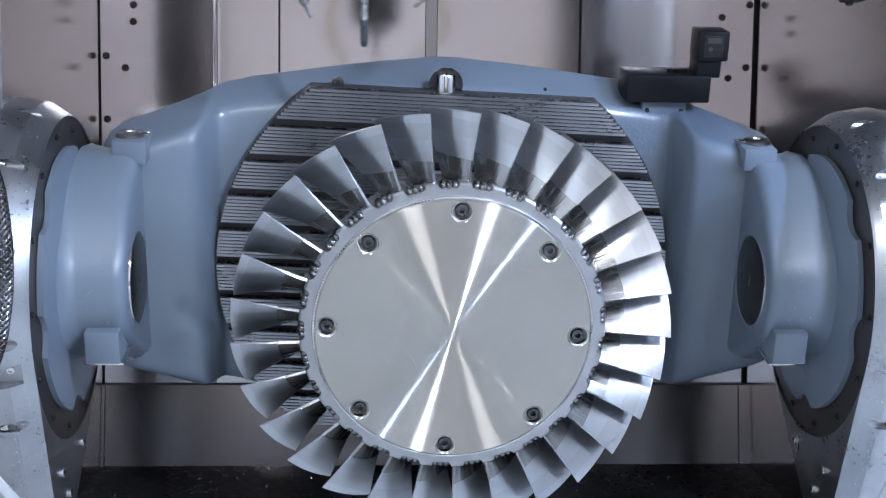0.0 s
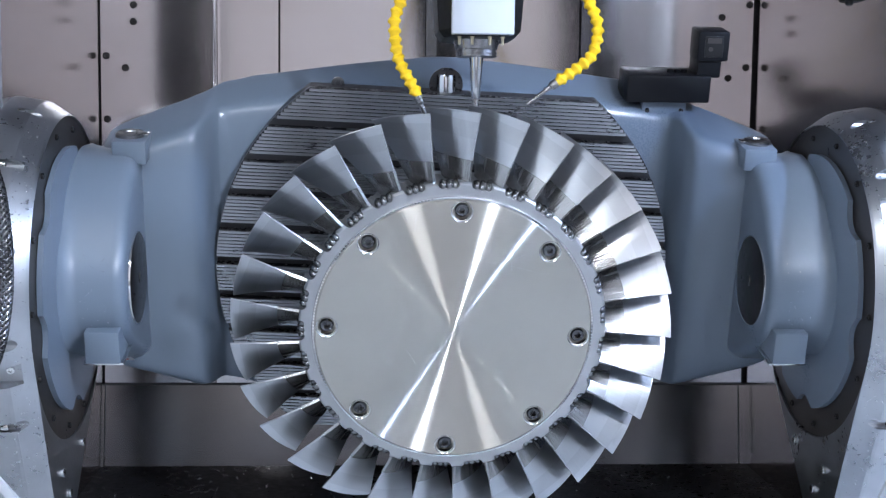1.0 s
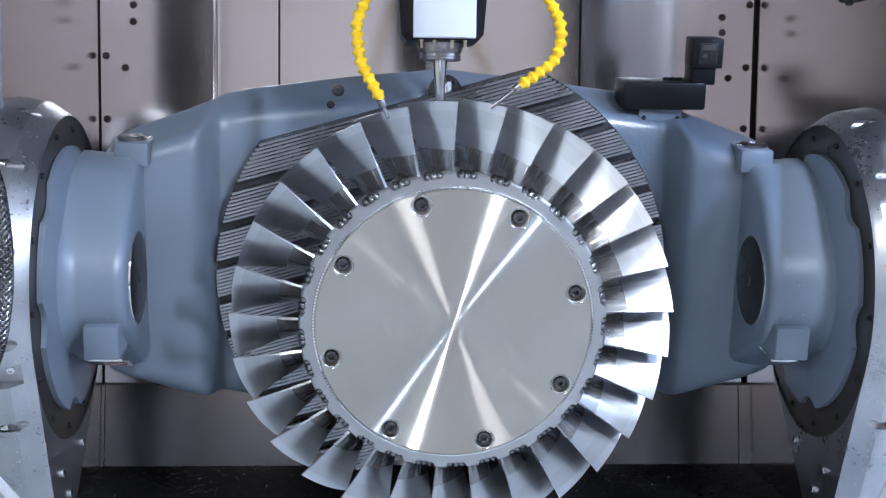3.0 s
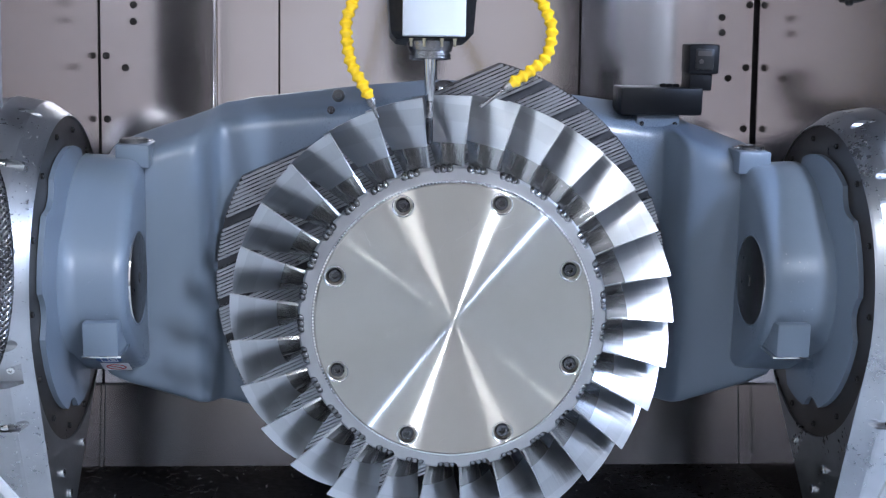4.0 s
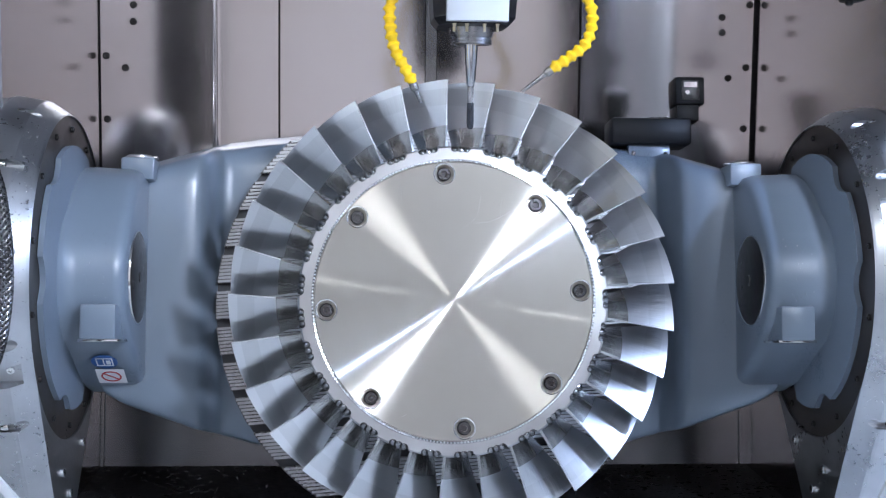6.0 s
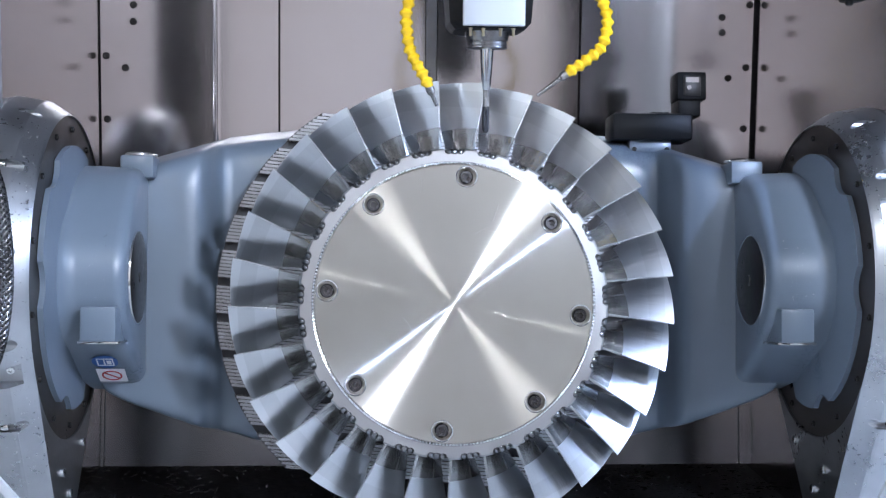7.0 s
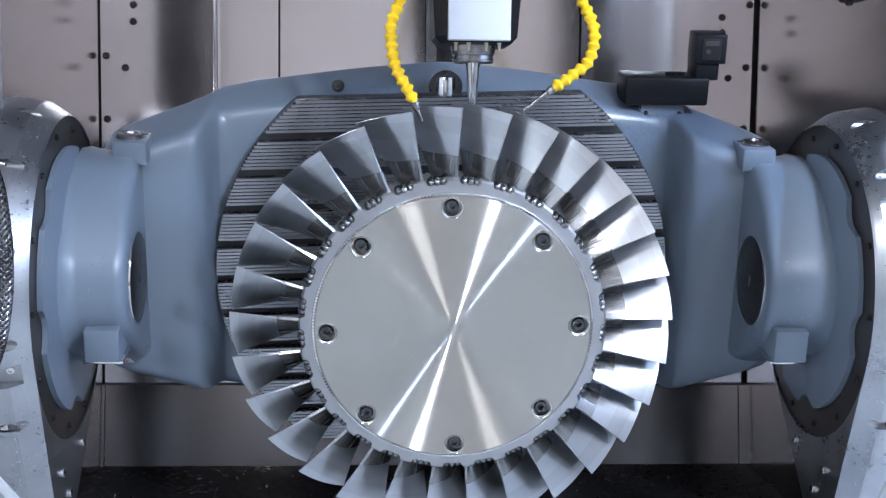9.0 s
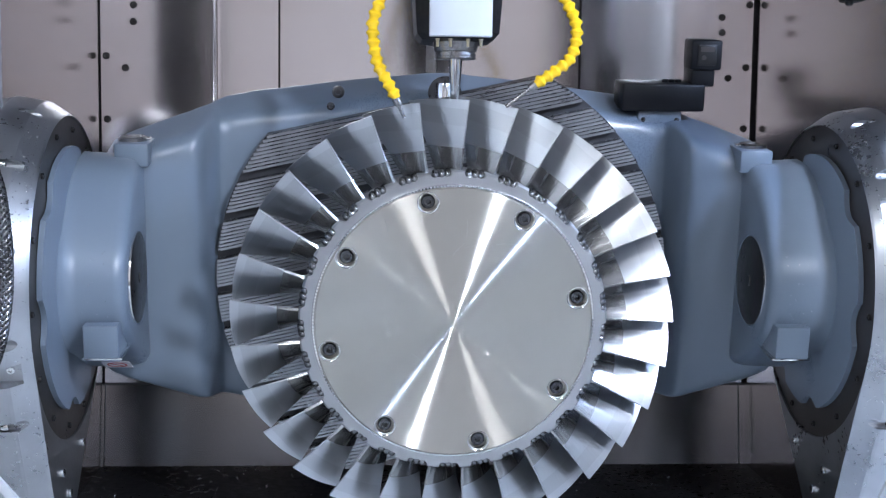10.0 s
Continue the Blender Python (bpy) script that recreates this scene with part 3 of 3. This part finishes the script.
def build_cover(th):
    """Turned cover disc with eight counterbored screw holes."""
    bm = bmesh.new()
    outer, edges = ring_loop(bm, PLATE_R - 0.0015, FACE, 128)
    chamfer, _ = ring_loop(bm, PLATE_R, FACE + 0.0015, 128)
    rear, _ = ring_loop(bm, PLATE_R, FACE + 0.02, 128)
    all_edges = list(edges)
    for k in range(8):
        a = radians(83 - 45 * k)
        cx, cz = 0.198 * math.cos(a), 0.198 * math.sin(a)
        v, e = ring_loop(bm, 0.0152, FACE, 32, cx, cz)
        v1, _ = ring_loop(bm, 0.0140, FACE + 0.001, 32, cx, cz)
        v2, _ = ring_loop(bm, 0.0140, FACE + 0.017, 32, cx, cz)
        all_edges += e
        loft_loops(bm, v, v1)
        loft_loops(bm, v1, v2)
        bm.faces.new(v2)
    bmesh.ops.triangle_fill(bm, edges=all_edges, use_beauty=True)
    loft_loops(bm, outer, chamfer)
    loft_loops(bm, chamfer, rear)
    part("cover_disc", bm, TURNED, th, "face-turned round cover disc", smooth=25)
    rng = random.Random(8)
    bm = bmesh.new()
    for _ in range(9):
        r, a = 0.20 * math.sqrt(rng.random()), rng.uniform(0, 6.28)
        if rng.random() < 0.5:
            r, a = rng.uniform(0.10, 0.15), rng.uniform(0.75, 1.15)
        d = rng.uniform(0, 6.28)
        p = Vector((r * math.cos(a), FACE - 0.0002, r * math.sin(a)))
        for _ in range(rng.randint(3, 9)):
            q = p + Vector((math.cos(d), 0, math.sin(d))) * rng.uniform(0.003, 0.010)
            w = Vector((-math.sin(d), 0, math.cos(d))) * rng.uniform(0.00008, 0.0002)
            if q.xz.length < 0.205:
                bm.faces.new([bm.verts.new(c) for c in (p - w, p + w, q + w * 0.5, q - w * 0.5)])
            p, d = q, d + rng.uniform(-0.2, 0.28)
    tagged(part("scratches", bm, CHIP, th, "fine bright scratches", smooth=0), kind="stuff")
    for k in range(8):
        a = radians(83 - 45 * k)
        m = move(0.198 * math.cos(a), FACE + 0.016, 0.198 * math.sin(a)) @ rot("X", 90)
        part("bore", lathe([(0.0, 0.0139), (0.0140, 0.0139), (0.0168, 0.0164), (0.0172, 0.0170), (0.0160, 0.0174)], "Z", 36, m), CHROME, th, "bright counterbore")
        socket_screw(th, m, 0.0108, 0.011, "cap_screw", SCREW_STEEL)


def blade_mesh(s0, s1, grow, name, mat):
    bm = bmesh.new()
    nr, nc = 8, 14
    grid = []
    for side in (1, -1):
        rows = []
        for i in range(nr + 1):
            s = s0 + (s1 - s0) * i / nr
            r = RIM_R - 0.001 + (TIP_R - RIM_R + 0.001) * s
            row = []
            for k in range(nc + 1):
                u = k / nc
                sweep = radians(8.6 + 6.2 * s)
                depth = 0.060 - 0.008 * s
                lean = radians(1.3 * (1 - s))
                thick = (0.0007 + grow + (0.0022 - 0.001 * s) * math.sin(math.pi * min(1, u * 0.9 + 0.08)) ** 0.8) * side
                camber = -0.0038 * math.sin(math.pi * u) * (1 - 0.3 * s) - 0.0006 * max(0.0, 1 - abs(u - 0.5) / 0.5)
                y = FACE + 0.010 + depth * u
                tangent = Vector((sweep * r, depth)).normalized()
                arc = sweep * u * r + lean * r - (camber - thick * 1.0) * tangent.y * 1.0
                y += (camber - thick) * tangent.x
                a = arc / r
                row.append(bm.verts.new((r * math.cos(a), y, r * math.sin(a))))
            rows.append(row)
        grid.append(rows)
    for rows in grid:
        for i in range(nr):
            for k in range(nc):
                bm.faces.new((rows[i][k], rows[i][k + 1], rows[i + 1][k + 1], rows[i + 1][k]))
    a, b = grid
    for i in range(nr):
        bm.faces.new((a[i][0], a[i + 1][0], b[i + 1][0], b[i][0]))
        bm.faces.new((a[i][nc], a[i + 1][nc], b[i + 1][nc], b[i][nc]))
    for k in range(nc):
        bm.faces.new((a[0][k], a[0][k + 1], b[0][k + 1], b[0][k]))
        bm.faces.new((a[nr][k], a[nr][k + 1], b[nr][k + 1], b[nr][k]))
    return finish(name, bm, mat, 40)


def build_disk():
    th = thing("bladed_disk", "bright milled alloy bladed disk with twenty-nine blades, clamped on the table", "workpiece")
    build_cover(th)
    rim = part("rim", lathe([(FACE + 0.004, PLATE_R + 0.0003), (FACE + 0.004, RIM_R + 0.003), (FACE + 0.007, RIM_R + 0.006), (FACE + 0.074, RIM_R + 0.008), (FACE + 0.076, 0.19), (FACE + 0.0215, 0.19), (FACE + 0.0215, PLATE_R + 0.0003)], "Y", 232, closed=True), RIM, th, "milled rim", smooth=30)
    for off, rr in ((5.7, 0.0074), (7.9, 0.0078), (10.1, 0.0074)):
        cut = bmesh.new()
        for k in range(BLADES):
            a = radians(80.0 - 360.0 / BLADES * k + off)
            e = a + radians(5.0)
            q = RIM_R + 0.0034
            w = q + 0.005
            rod(cut, (q * math.cos(a), FACE - 0.004, q * math.sin(a)), (w * math.cos(e), FACE + 0.08, w * math.sin(e)), rr, 14)
        carve(rim, cut)
    bm = bmesh.new()
    rings = []
    for y, r, wave in ((0.0035, 0.0004, 0), (0.0008, 0.0012, 1), (0.0008, 0.0038, 1), (0.005, 0.0056, 0), (0.006, 0.0004, 0)):
        loop = []
        for i in range(520):
            a = 2 * math.pi * i / 520
            rr = PLATE_R + r
            loop.append(bm.verts.new((rr * math.cos(a), FACE + y + 0.0009 * wave * (i % 2), rr * math.sin(a))))
        rings.append(loop)
    for p, q in zip(rings, rings[1:] + rings[:1]):
        loft_loops(bm, p, q)
    part("edge_bead", bm, CHROME, th, "bright finely notched edge", smooth=0)
    part("riser", lathe([(FACE + 0.02, 0.12), (FACE + 0.06, 0.16), (TABLE_Y + 0.001, 0.16), (TABLE_Y + 0.001, 0.0)], "Y", 64), RIM, th, "clamping riser")
    # Convex lobes stand in for concave cutter marks; recess shade is in their colour.
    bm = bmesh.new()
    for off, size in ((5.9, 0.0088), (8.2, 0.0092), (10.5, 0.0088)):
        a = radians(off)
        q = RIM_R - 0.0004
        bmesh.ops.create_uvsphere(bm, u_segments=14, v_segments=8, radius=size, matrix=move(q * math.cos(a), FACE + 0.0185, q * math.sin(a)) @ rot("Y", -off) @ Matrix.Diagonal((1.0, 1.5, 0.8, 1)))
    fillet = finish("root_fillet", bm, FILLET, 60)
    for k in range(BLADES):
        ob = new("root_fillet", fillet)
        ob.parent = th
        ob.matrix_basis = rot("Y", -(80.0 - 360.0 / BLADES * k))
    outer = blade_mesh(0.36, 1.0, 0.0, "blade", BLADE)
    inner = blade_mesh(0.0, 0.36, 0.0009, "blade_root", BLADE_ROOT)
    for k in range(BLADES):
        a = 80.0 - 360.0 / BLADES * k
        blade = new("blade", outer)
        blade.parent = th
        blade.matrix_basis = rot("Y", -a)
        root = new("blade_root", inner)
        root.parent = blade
    return th


DISK = build_disk()


# ---------------------------------------------------------------- spindle
def hose_path(points, step):
    """Evenly spaced places along a smooth curve through the points."""
    pts = [Vector(p) for p in points]
    dense = []
    for i in range(len(pts) - 1):
        p0, p1, p2, p3 = pts[max(i - 1, 0)], pts[i], pts[i + 1], pts[min(i + 2, len(pts) - 1)]
        for k in range(30):
            u = k / 30
            dense.append(0.5 * ((2 * p1) + (p2 - p0) * u + (2 * p0 - 5 * p1 + 4 * p2 - p3) * u * u + (3 * p1 - p0 - 3 * p2 + p3) * u ** 3))
    out, left = [dense[0]], step
    for a, b in zip(dense, dense[1:]):
        left -= (b - a).length
        if left <= 0:
            out.append(b)
            left += step
    return out


def coolant_hose(th, points, tip):
    """Ball-jointed hose: one shared bead, each bead turned along the hose, with a steel nozzle."""
    path = hose_path(points, 0.0138)
    bead = finish("hose_bead", lathe([(-0.0075, 0.0058), (-0.006, 0.0066), (-0.002, 0.0072), (0.0005, 0.0098), (0.003, 0.0102), (0.0055, 0.0085), (0.0075, 0.0066), (0.0085, 0.0058)], "Z", 20), YELLOW, 40)
    rng = random.Random(5)
    for i, c in enumerate(path):
        d = (path[min(i + 1, len(path) - 1)] - path[max(i - 1, 0)]).normalized()
        ob = new("hose_bead", bead)
        ob.parent = th
        ob.matrix_basis = Matrix.Translation(c) @ d.to_track_quat("-Z", "Y").to_matrix().to_4x4() @ rot("X", rng.uniform(-9, 9))
    end, tip = path[-1], Vector(tip)
    m = Matrix.Translation(end) @ (tip - end).to_track_quat("Z", "Y").to_matrix().to_4x4()
    long = (tip - end).length
    part("nozzle", lathe([(0.004, 0.0065), (0.012, 0.0070), (0.017, 0.0062), (0.019, 0.0036), (long, 0.0026), (long, 0.0016), (long - 0.01, 0.0016)], "Z", 16, m), NOSE, th, "slim steel nozzle")


def build_spindle():
    """Origin at the lower face of the tool holder's collar."""
    th = thing("milling_spindle", "milling spindle with light grey cover, tool holder and slender cutter", "machine part")
    hw = [(-0.046, -0.105), (0.046, -0.105), (0.066, -0.06), (0.066, 0.06), (0.046, 0.1), (-0.046, 0.1), (-0.066, 0.06), (-0.066, -0.06)]
    bm = bmesh.new()
    levels = [(0.026, 0.80), (0.036, 0.93), (0.12, 1.02), (0.5, 1.12)]
    rings = [[bm.verts.new((x * k, y * k, z)) for x, y in hw] for z, k in levels]
    for a, b in zip(rings, rings[1:]):
        loft_loops(bm, a, b)
    bm.faces.new(rings[0])
    bm.faces.new(rings[-1][::-1])
    part("head", bm, BLACK, th, "black tapered spindle head", smooth=0)
    part("cover", prism([(-0.0455, -0.112), (-0.026, -0.119), (0.026, -0.119), (0.0455, -0.112), (0.0455, -0.095), (-0.0455, -0.095)], "Z", 0.027, 0.5, 0.0015), WHITE, th, "light grey front cover")
    part("nose", lathe([(0.03, 0.036), (0.018, 0.034), (0.012, 0.0325), (0.011, 0.0300), (0.0085, 0.0300), (0.008, 0.0318), (0.005, 0.0318), (0.0045, 0.0305), (0.003, 0.0305), (0.0025, 0.0318), (0.0008, 0.0318), (0, 0.030), (0, 0.0)], "Z", 56), NOSE, th, "ground steel nose and collar")
    part("tool_holder", lathe([(0.001, 0.0112), (-0.004, 0.0106), (-0.061, 0.0068), (-0.063, 0.0060), (-0.063, 0)], "Z", 40), CHROME, th, "slim bright tool holder")
    part("shank", lathe([(-0.060, 0.0050), (-0.09, 0.0050), (-0.09, 0.0)], "Z", 32), NOSE, th, "ground shank")
    part("cutter", lathe([(-0.089, 0.0), (-0.089, 0.0056), (-0.120, 0.0058), (-0.126, 0.0050), (-0.129, 0.003), (-0.130, 0)], "Z", 32), CARBIDE, th, "dark carbide ball cutter")
    for x in (-0.032, -0.013, 0.013, 0.032):
        part("jet", lathe([(0.034, 0.0036), (0.026, 0.0036), (0.022, 0.0022), (0.014, 0.0022), (0.014, 0)], "Z", 12, move(x, -0.078, 0)), BRASS, th, "pale brass coolant jet")
    coolant_hose(th, [(-0.070, -0.04, 0.26), (-0.086, -0.05, 0.20), (-0.102, -0.05, 0.14), (-0.114, -0.05, 0.088), (-0.127, -0.05, 0.048), (-0.121, -0.05, -0.005), (-0.106, -0.05, -0.035), (-0.094, -0.05, -0.056)], (-0.079, -0.047, -0.090))
    coolant_hose(th, [(0.070, -0.04, 0.26), (0.105, -0.05, 0.19), (0.140, -0.05, 0.125), (0.160, -0.05, 0.090), (0.178, -0.05, 0.048), (0.172, -0.05, 0.006), (0.150, -0.05, -0.016), (0.118, -0.05, -0.038)], (0.074, -0.045, -0.072))
    return th


SPINDLE_THING = build_spindle()


# ---------------------------------------------------------------- tool setter on the cradle
def build_tool_setter():
    th = thing("tool_setter", "black box-shaped tool measuring unit bolted on the cradle's upper edge", "measuring device")
    part("foot", box((0.337, 0.165, 0.236), (0.415, 0.235, 0.269), 0.003), PAINT, th, "painted mounting foot")
    part("body", box((0.304, 0.15, 0.268), (0.452, 0.23, 0.317), 0.005), BLACK, th)
    part("column", box((0.426, 0.155, 0.312), (0.468, 0.215, 0.348), 0.004), BLACK, th)
    part("sensor_box", box((0.422, 0.148, 0.342), (0.477, 0.205, 0.394), 0.004), BLACK, th)
    part("display", box((0.434, 0.1462, 0.350), (0.466, 0.149, 0.386), 0.001), BLACK_STEEL, th, "dark label plate")
    part("label_bar", box((0.438, 0.1455, 0.374), (0.462, 0.147, 0.383), 0.0), RING_DARK, th, "dull label bar")
    part("button", lathe([(0.0, 0.004), (0.002, 0.004), (0.002, 0.0)], "Z", 16, move(0.444, 0.1465, 0.364) @ rot("X", 90)), RING_DARK, th, "small grey button")
    for x in (0.385, 0.397, 0.409):
        part("pipe_clip", lathe([(0.312, 0.006), (0.322, 0.006), (0.323, 0.004), (0.323, 0)], "Z", 12, move(x, 0.18, 0)), BLACK, th)
    for x in (0.346, 0.406):
        socket_screw(th, move(x, 0.165, 0.252) @ rot("X", 90), 0.004, 0.003)
    for o in th.children:
        o.data.transform(move(0.008, 0.034, -0.008))
    return th


SETTER = build_tool_setter()


# ---------------------------------------------------------------- small things
def panel_screws():
    for x, z in ((-0.619, 0.496), (-0.620, 0.462), (-0.676, 0.391), (-0.637, 0.367), (-0.675, 0.261), (0.615, 0.492), (0.616, 0.460),
                 (0.674, 0.519), (0.670, 0.387), (0.632, 0.364), (0.669, 0.257)):
        th = thing("panel_screw", "small black socket screw in the rear sheet", "screw", "rear panel screws")
        socket_screw(th, Matrix(), 0.0062, 0.004, "head")
        part("washer", lathe([(0, 0.0075), (0.001, 0.0075), (0.001, 0.0)], "Z", 20), BLACK_STEEL, th)
        th.matrix_basis = move(x, BACK - 0.0005, z) @ rot("X", 90)


def floor_chips():
    rng = random.Random(11)
    bm = bmesh.new()
    for _ in range(420):
        x, y = rng.uniform(-0.75, 0.75), rng.uniform(0.25, 0.56)
        s = rng.uniform(0.0012, 0.0042)
        m = move(x, y, -0.4675 + s * 0.25) @ Euler([rng.uniform(-0.6, 0.6), rng.uniform(-0.6, 0.6), rng.uniform(0, 6)]).to_matrix().to_4x4()
        pts = [(-s, -s * 0.35, 0), (0, -s * 0.2, s * 0.5), (s, -s * 0.3, s * 0.1), (s, s * 0.3, s * 0.2), (0, s * 0.35, s * 0.6), (-s, s * 0.3, 0.1 * s)]
        v = [bm.verts.new(m @ Vector(p)) for p in pts]
        bm.faces.new((v[0], v[1], v[4], v[5]))
        bm.faces.new((v[1], v[2], v[3], v[4]))
    tagged(part("metal_chips", bm, CHIP, None, smooth=0), "scattered bright curled metal chips on the black floor", "metal chips", "", "stuff")


def housing_splashes():
    """Tiny bright flecks stuck to the wet housings."""
    rng = random.Random(21)
    bm = bmesh.new()
    for s in (-1, 1):
        for _ in range(240):
            a = math.pi + rng.uniform(-1.2, 1.9)
            u = rng.random()
            x = 0.617 + 0.028 * u
            r = housing_radius(a) + 0.003 + 0.019 * u + 0.0004
            d = rng.uniform(0.0005, 0.0014)
            c = Vector((s * x, r * math.cos(a), r * math.sin(a)))
            m = Matrix.Translation(c) @ Euler([rng.uniform(0, 6) for _ in range(3)]).to_matrix().to_4x4()
            v = [bm.verts.new(m @ Vector(q)) for q in ((-d, 0, -d * 0.5), (d, 0, -d * 0.4), (0, d * 1.3, 0), (0, 0, d))]
            for f in ((0, 1, 2), (0, 1, 3), (1, 2, 3), (0, 2, 3)):
                bm.faces.new([v[i] for i in f])
    tagged(part("chip_flecks", bm, CHIP, None, smooth=0), "tiny bright metal flecks stuck to the bearing housings", "metal chips", "", "stuff")


def braided_hose():
    th = thing("braided_hose", "steel-braided hose curving past the bearing housing", "hose")
    path = hose_path([(-0.70, -0.33, 0.30), (-0.645, -0.33, 0.19), (-0.630, -0.33, 0.124), (-0.626, -0.33, 0.047), (-0.631, -0.33, -0.015), (-0.646, -0.33, -0.078), (-0.70, -0.33, -0.2)], 0.006)
    bm = bmesh.new()
    for w in range(8):
        for hand in (1, -1):
            rings = []
            for i, c in enumerate(path):
                d = (path[min(i + 1, len(path) - 1)] - path[max(i - 1, 0)]).normalized()
                side = d.cross(Vector((0, 1, 0))).normalized()
                q = Matrix((side, (0, 1, 0), d)).transposed().to_4x4()
                a = hand * i * 0.55 + w * math.pi / 4
                rings.append([bm.verts.new(Matrix.Translation(c) @ q @ Vector(((0.0105 + e) * math.cos(a + f), (0.0105 + e) * math.sin(a + f), 0))) for e, f in ((0, -0.26), (0.0012, 0), (0, 0.26))])
            for a, b in zip(rings, rings[1:]):
                for k in range(2):
                    bm.faces.new((a[k], a[k + 1], b[k + 1], b[k]))
    tagged(part("braid", bm, SCREW_STEEL, th, "woven steel braid"), kind="stuff")
    bm = bmesh.new()
    for a, b in zip(path, path[1:]):
        rod(bm, a, b, 0.0102, 12)
    part("core", bm, BLACK, th, "black rubber core")


def door_strips():
    for a, b in (((-0.640, -0.45, -0.172), (-0.560, -0.45, -0.267)), ((0.590, -0.45, -0.165), (0.535, -0.45, -0.290))):
        th = thing("door_strip", "pale glossy edge strip of the cabin door", "strip")
        bm = bmesh.new()
        a, b = Vector(a), Vector(b)
        m = Matrix.Translation(a) @ (b - a).to_track_quat("Z", "Y").to_matrix().to_4x4()
        add_box(bm, (-0.0035, -0.006, 0), (0.0035, 0.006, (b - a).length), 0.001, m)
        part("strip", bm, WHITE, th)
        bm = bmesh.new()
        rod(bm, b, b + Vector((0, 0, -0.2)), 0.004)
        part("post", bm, WHITE, th)


def build_signs():
    """Two small stickers on the cradle's lower left front."""
    th = thing("warning_stickers", "blue manual sticker and red prohibition sticker on grey paint", "sticker")
    bm = bmesh.new()
    add_lathe(bm, [(0, 0.021), (-0.0008, 0.021), (-0.0008, 0)], "Y", 40)
    part("blue_field", bm, SIGN_BLUE, th, "blue oval field")
    for x0, x1, z0, z1 in ((-0.013, -0.011, -0.012, 0.012), (-0.002, 0.0, -0.012, 0.012), (0.012, 0.014, -0.012, 0.012), (-0.013, 0.014, 0.0095, 0.012), (-0.013, 0.014, -0.012, -0.0095), (0.003, 0.010, -0.007, 0.005)):
        part("pictogram_bar", box((x0, -0.0013, z0), (x1, -0.0006, z1)), SIGN_WHITE, th)
    part("white_field", box((-0.019, -0.0008, -0.069), (0.027, 0.0, -0.025)), SIGN_WHITE, th, "white rectangular field")
    bm = bmesh.new()
    add_lathe(bm, [(-0.0008, 0.0165), (-0.0014, 0.0165), (-0.0014, 0.0135), (-0.0008, 0.0135)], "Y", 40)
    for v in bm.verts:
        v.co.z -= 0.047
        v.co.x += 0.004
    part("red_ring", bm, SIGN_RED, th, "red ring")
    part("red_bar", box((-0.014, -0.0014, -0.0014), (0.014, -0.0008, 0.0014), 0, move(0.004, 0, -0.047) @ rot("Y", 40)), SIGN_RED, th, "red bar")
    return th


def hanging_nozzle():
    th = thing("spray_nozzle", "black coolant spray nozzle hanging on a steel pipe", "nozzle")
    part("block", box((0.532, -0.32, 0.432), (0.562, -0.28, 0.47), 0.003), BLACK, th)
    part("side_block", box((0.564, -0.315, 0.437), (0.582, -0.285, 0.47), 0.003), BLACK, th)
    part("tip", lathe([(0.44, 0.007), (0.429, 0.006), (0.426, 0.004), (0.426, 0)], "Z", 16, move(0.541, -0.30, 0)), BLACK_STEEL, th)
    bm = bmesh.new()
    rod(bm, (0.55, -0.30, 0.465), (0.55, -0.30, 1.702), 0.007)
    part("pipe", bm, NOSE, th, "thin steel pipe")


panel_screws()
hanging_nozzle()
floor_chips()
housing_splashes()
braided_hose()
door_strips()
SIGNS = build_signs()


# ---------------------------------------------------------------- motion
def swivel_pose(a):
    return rot("X", a)


def table_pose(a, c):
    return rot("X", a) @ move(0, 0, OFFSET) @ rot("Y", -c)


def motions():
    walk(SETTER, [(t, swivel_pose(a)) for t, a, c in SWIVEL])
    walk(SIGNS, [(t, swivel_pose(a) @ move(-0.558, -0.004, -0.1365) @ rot("X", 59.4)) for t, a, c in SWIVEL])
    walk(CRADLE, [(t, swivel_pose(a)) for t, a, c in SWIVEL])
    walk(ROTARY_TABLE, [(t, table_pose(a, c - 7.0)) for t, a, c in SWIVEL])
    walk(DISK, [(t, table_pose(a, c)) for t, a, c in SWIVEL])
    walk(SPINDLE_THING, [(t, move(x, y, z)) for t, x, y, z in SPINDLE])


motions()
